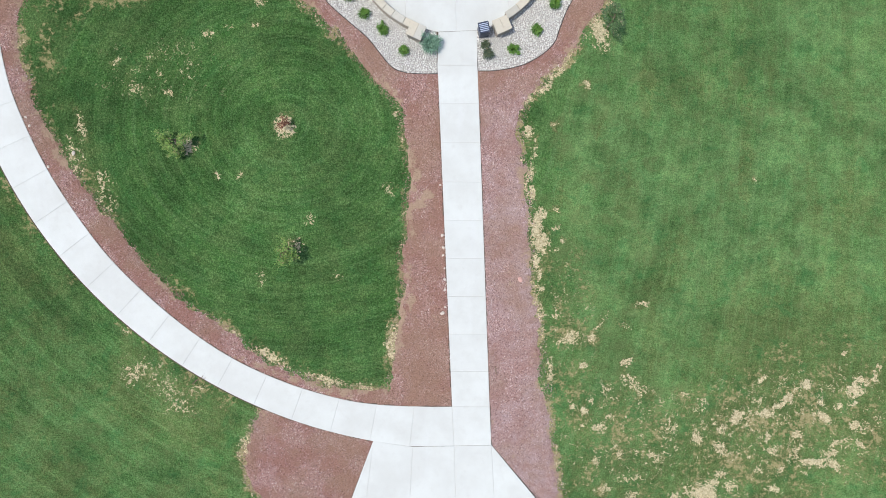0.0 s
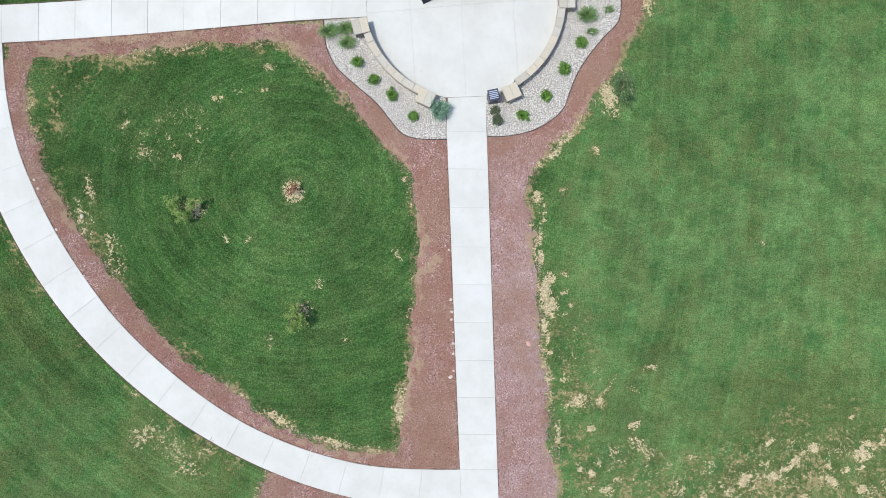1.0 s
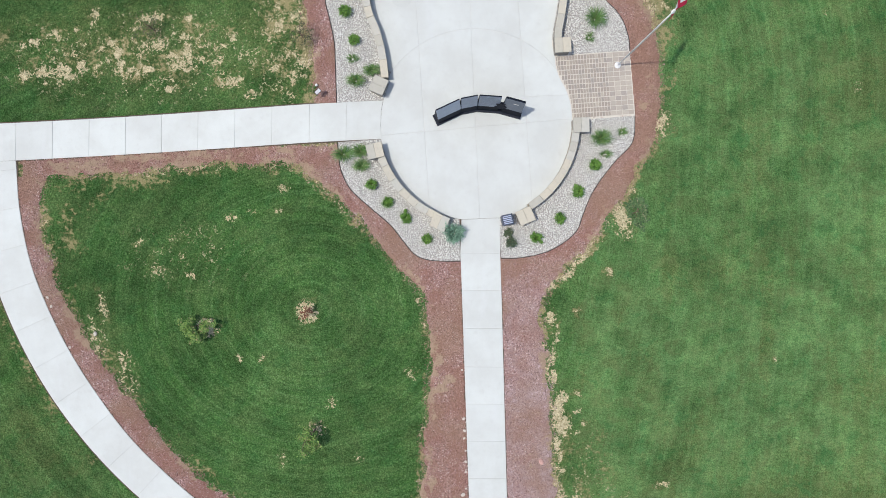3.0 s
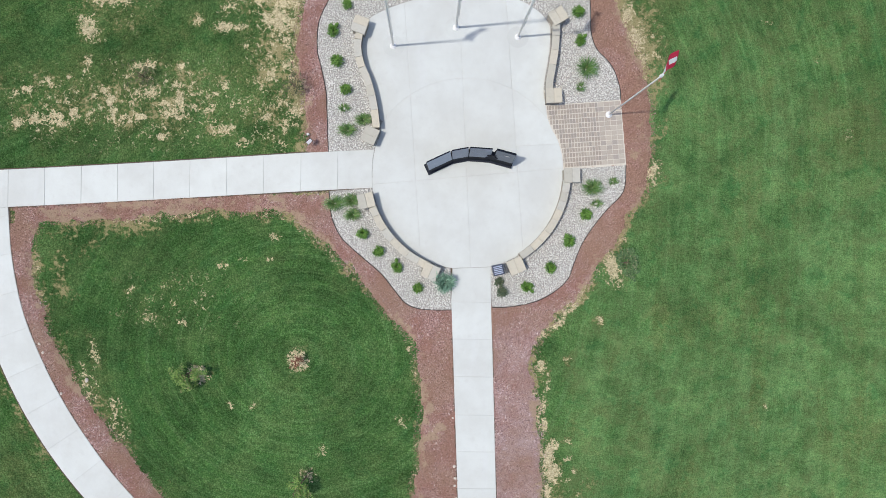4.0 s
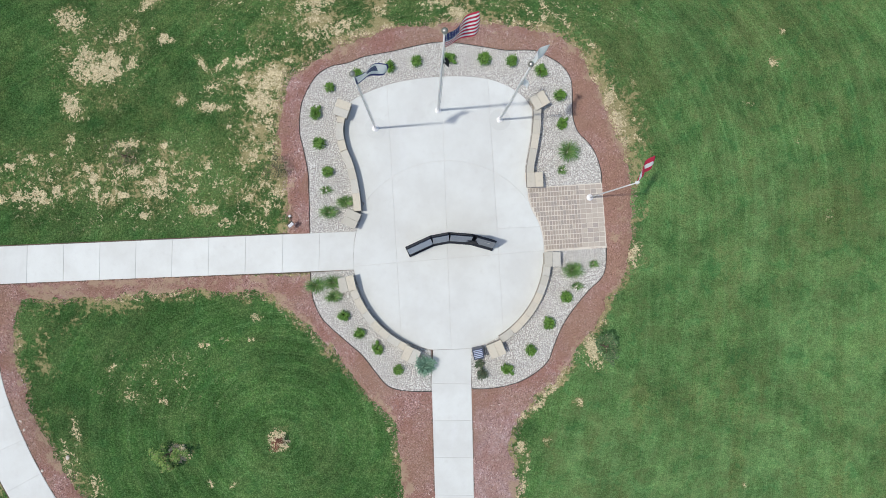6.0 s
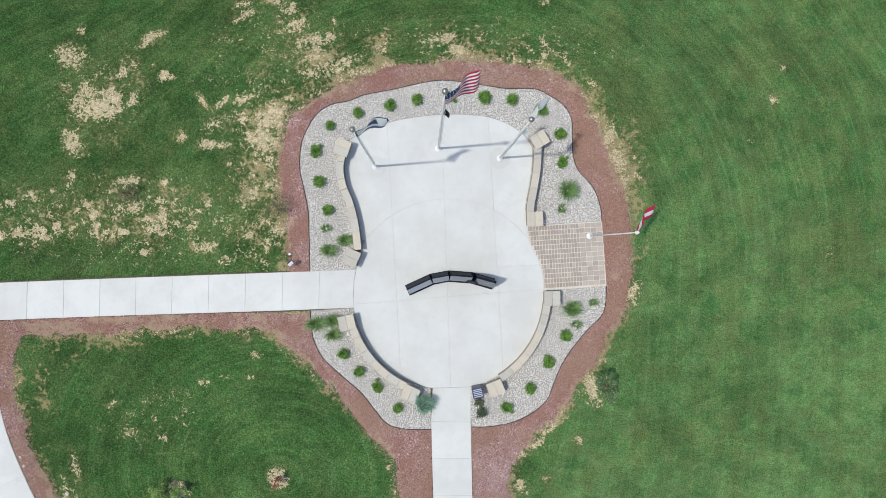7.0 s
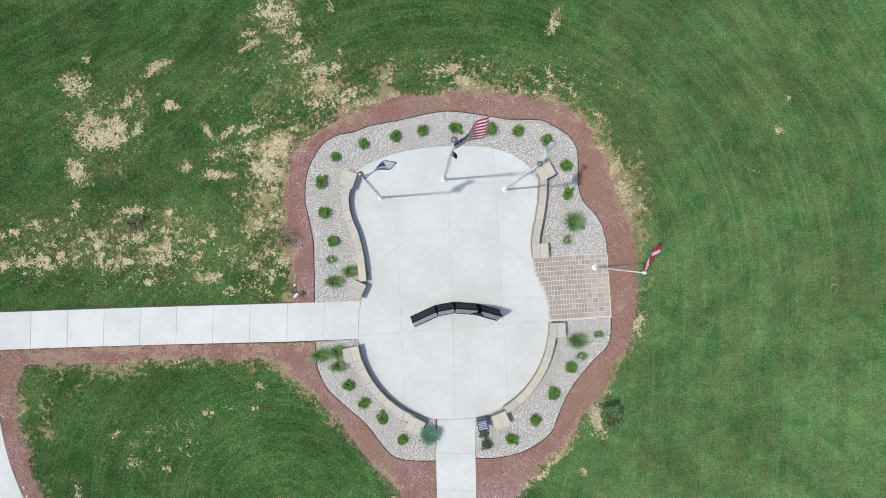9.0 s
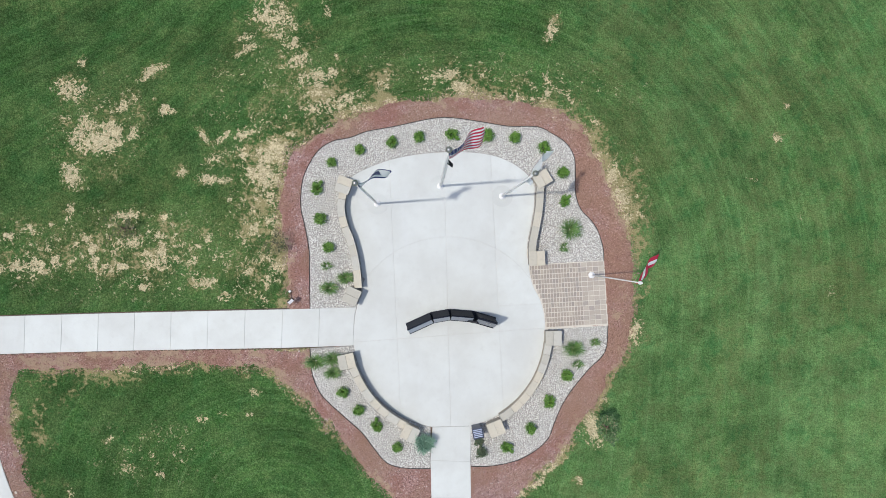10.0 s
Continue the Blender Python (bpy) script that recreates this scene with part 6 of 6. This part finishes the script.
# ---- loose surface cover ----
def build_stones():
    ico = bmesh.new()
    bmesh.ops.create_icosphere(ico, subdivisions=1, radius=1.0)
    shape = np.array([v.co[:] for v in ico.verts])
    tris = np.array([[v.index for v in f.verts] for f in ico.faces])
    ico.free()
    for name, poly in (("river_stones_north", BED_NORTH), ("river_stones_east", BED_EAST), ("river_stones_west", BED_WEST)):
        p = np.array(poly)
        lo, hi = p.min(0), p.max(0)
        step = 0.054
        gx, gy = np.meshgrid(np.arange(lo[0], hi[0], step), np.arange(lo[1], hi[1], step))
        x = gx.ravel() + rng.uniform(-0.5, 0.5, gx.size) * step
        y = gy.ravel() + rng.uniform(-0.5, 0.5, gy.size) * step
        keep = (inside(x, y, poly) > 0.03) & (inside(x, y, PLAZA) < -0.03) & (inside(x, y, PAVER_FIELD) < -0.03)
        x, y = x[keep], y[keep]
        n = len(x)
        size = rng.uniform(0.020, 0.041, (n, 1)) * np.array([[1.0, 0.75, 0.55]]) * rng.uniform(0.8, 1.25, (n, 3))
        turn = rng.uniform(0, 2 * np.pi, n)
        c, s = np.cos(turn)[:, None], np.sin(turn)[:, None]
        pts = shape[None] * size[:, None, :] * rng.uniform(0.85, 1.15, (n, len(shape), 1))
        vx = pts[..., 0] * c - pts[..., 1] * s + x[:, None]
        vy = pts[..., 0] * s + pts[..., 1] * c + y[:, None]
        vz = pts[..., 2] + 0.040 + rng.uniform(0, 0.014, (n, 1))
        faces = (tris[None] + (np.arange(n) * len(shape))[:, None, None]).reshape(-1, 3)
        data = raw_mesh(name, np.stack([vx, vy, vz], -1).reshape(-1, 3), faces, STONES, None, True)
        tagged(new(name, data), "loose pale grey and white river stones", "gravel", kind="stuff")


def build_chips():
    n = 800000
    x, y = rng.uniform(-18.9, 8.2, n), rng.uniform(-19.6, 15.2, n)
    depth = mulch_depth(x, y)
    keep = depth > -0.34 * rng.random(n) ** 2
    x, y, depth = x[keep], y[keep], depth[keep]
    keep = np.max([inside(x, y, p) for p in PAVED], axis=0) < -0.01
    x, y, depth = x[keep], y[keep], depth[keep]
    n = len(x)
    z = 0.032 * np.clip(depth / 0.12, -0.2, 1.0) + 0.010 * ripple(x, y, 0.30, 4.0) + rng.uniform(0.004, 0.016, n) + lie(x, y)
    a, tilt, tip = rng.uniform(0, 2 * np.pi, n), rng.normal(0, 0.45, n), rng.normal(0, 0.45, n)
    l, w = rng.uniform(0.010, 0.034, n), rng.uniform(0.006, 0.015, n)
    u = np.stack([np.cos(a), np.sin(a), tilt], -1) * l[:, None]
    v = np.stack([-np.sin(a), np.cos(a), tip], -1) * w[:, None]
    c = np.stack([x, y, z], -1)
    verts = np.stack([c - u - v, c + u - 0.8 * v, c + 0.9 * u + v, c - u + 0.9 * v], 1).reshape(-1, 3)
    bare = 0.9 * bare_soil(x, y, depth)
    data = raw_mesh("mulch_chips", verts, np.arange(4 * n).reshape(-1, 4), CHIPS, {"bare": np.repeat(bare, 4), "brown": np.repeat(browned(x, y), 4)})
    tagged(new("mulch_chips", data), "loose faded red wood chips", "mulch", kind="stuff")


def build_grass():
    n = 620000
    x, y = rng.uniform(-20.3, 20.3, n), rng.uniform(-18.2, 20.2, n)
    values, rim = turf_values(x, y)
    covered = np.max([inside(x, y, p) for p in PAVED], axis=0)
    keep = (rim < 0.18 * rng.random(n) ** 2) & (covered < -0.015) & (rng.random(n) > 0.8 * values["dry"])
    x, y, n = x[keep], y[keep], int(keep.sum())
    values = {k: np.repeat(v[keep], 3) for k, v in values.items()}
    z = 0.012 * ripple(x, y, 1.7, 1.0) - 0.008 + lie(x, y)
    a = rng.uniform(0, 2 * np.pi, n)
    lean = rng.uniform(0.012, 0.045, n)
    high, half = rng.uniform(0.015, 0.045, n), rng.uniform(0.010, 0.022, n)
    b = rng.uniform(0, 2 * np.pi, n)
    c = np.stack([x, y, z], -1)
    side = np.stack([np.cos(a) * half, np.sin(a) * half, 0 * a], -1)
    tip = np.stack([np.cos(b) * lean, np.sin(b) * lean, high], -1)
    verts = np.stack([c - side, c + side, c + tip], 1).reshape(-1, 3)
    data = raw_mesh("grass", verts, np.arange(3 * n).reshape(-1, 3), BLADES, values)
    tagged(new("grass", data), "short mown green grass blades", "grass", kind="stuff")


build_stones()
build_chips()
build_grass()


# ---- brick pavers ----
def build_pavers():
    field = tagged(part("paver_field", sheet([[(3.3, 8.9), (3.64, 8.9), (3.66, 8.285), (6.69, 8.56), (6.945, 5.93), (4.39, 5.71), (4.1, 5.71)]], TOP - 0.012), PAVER_SAND), "square of tan clay pavers, many with dark engraved writing", "paving", kind="structure")
    corner, u, v = Vector((3.64, 8.26)), Vector((3.04, 0.27)).normalized(), Vector((0.09, -1.0)).normalized()

    def block(w, h):
        bm = bmesh.new()
        return mesh_from(box(bm, (w - 0.017, h - 0.022, 0.06), (0, 0, -0.03), bevel=0.004), "paver", PAVER)

    tall, wide = block(0.117, 0.195), block(0.234, 0.195)
    wide.materials[0] = PLAIN_PAVER
    bars = bmesh.new()
    for k in range(3):
        box(bars, (0.013, 0.125, 0.003), (-0.026 + 0.026 * k, 0, 0.0015))
    bars = mesh_from(bars, "writing_bars", ENGRAVED)
    turn = math.degrees(math.atan2(u.y, u.x))
    edge = [(p[0] + 0.012, p[1]) for p in paver_side]
    plain = random.Random(12)
    for row in range(13):
        at, long = 0.0, 3.05
        for col in range(26):
            big = at > 2.10
            w = min(0.234 if big else 0.117, long - at)
            if w < 0.04:
                break
            p = corner + u * (at + w / 2) + v * (0.0985 + 0.195 * row)
            at += w
            limit = max(float(np.interp(-(p.y + s), [-q[1] for q in edge], [q[0] for q in edge])) for s in (-0.08, 0.08))
            left = p.x - w / 2
            if left < limit:
                cut_by = limit - left
                if w - cut_by < 0.035:
                    continue
                p, w = p + u * cut_by / 2, w - cut_by
            whole = abs(w - 0.117) < 1e-6 or abs(w - 0.234) < 1e-6
            ob = new("paver", (wide if big else tall) if whole else block(w, 0.195))
            ob.parent = field
            ob.matrix_basis = pose(p.x, p.y, TOP + plain.uniform(-0.003, 0.003), 0, 0, turn)
            if whole and not big and plain.random() < (0.93 if at < 1.85 else 0.6):
                text = new("writing_bars", bars)
                text.parent = ob


build_pavers()
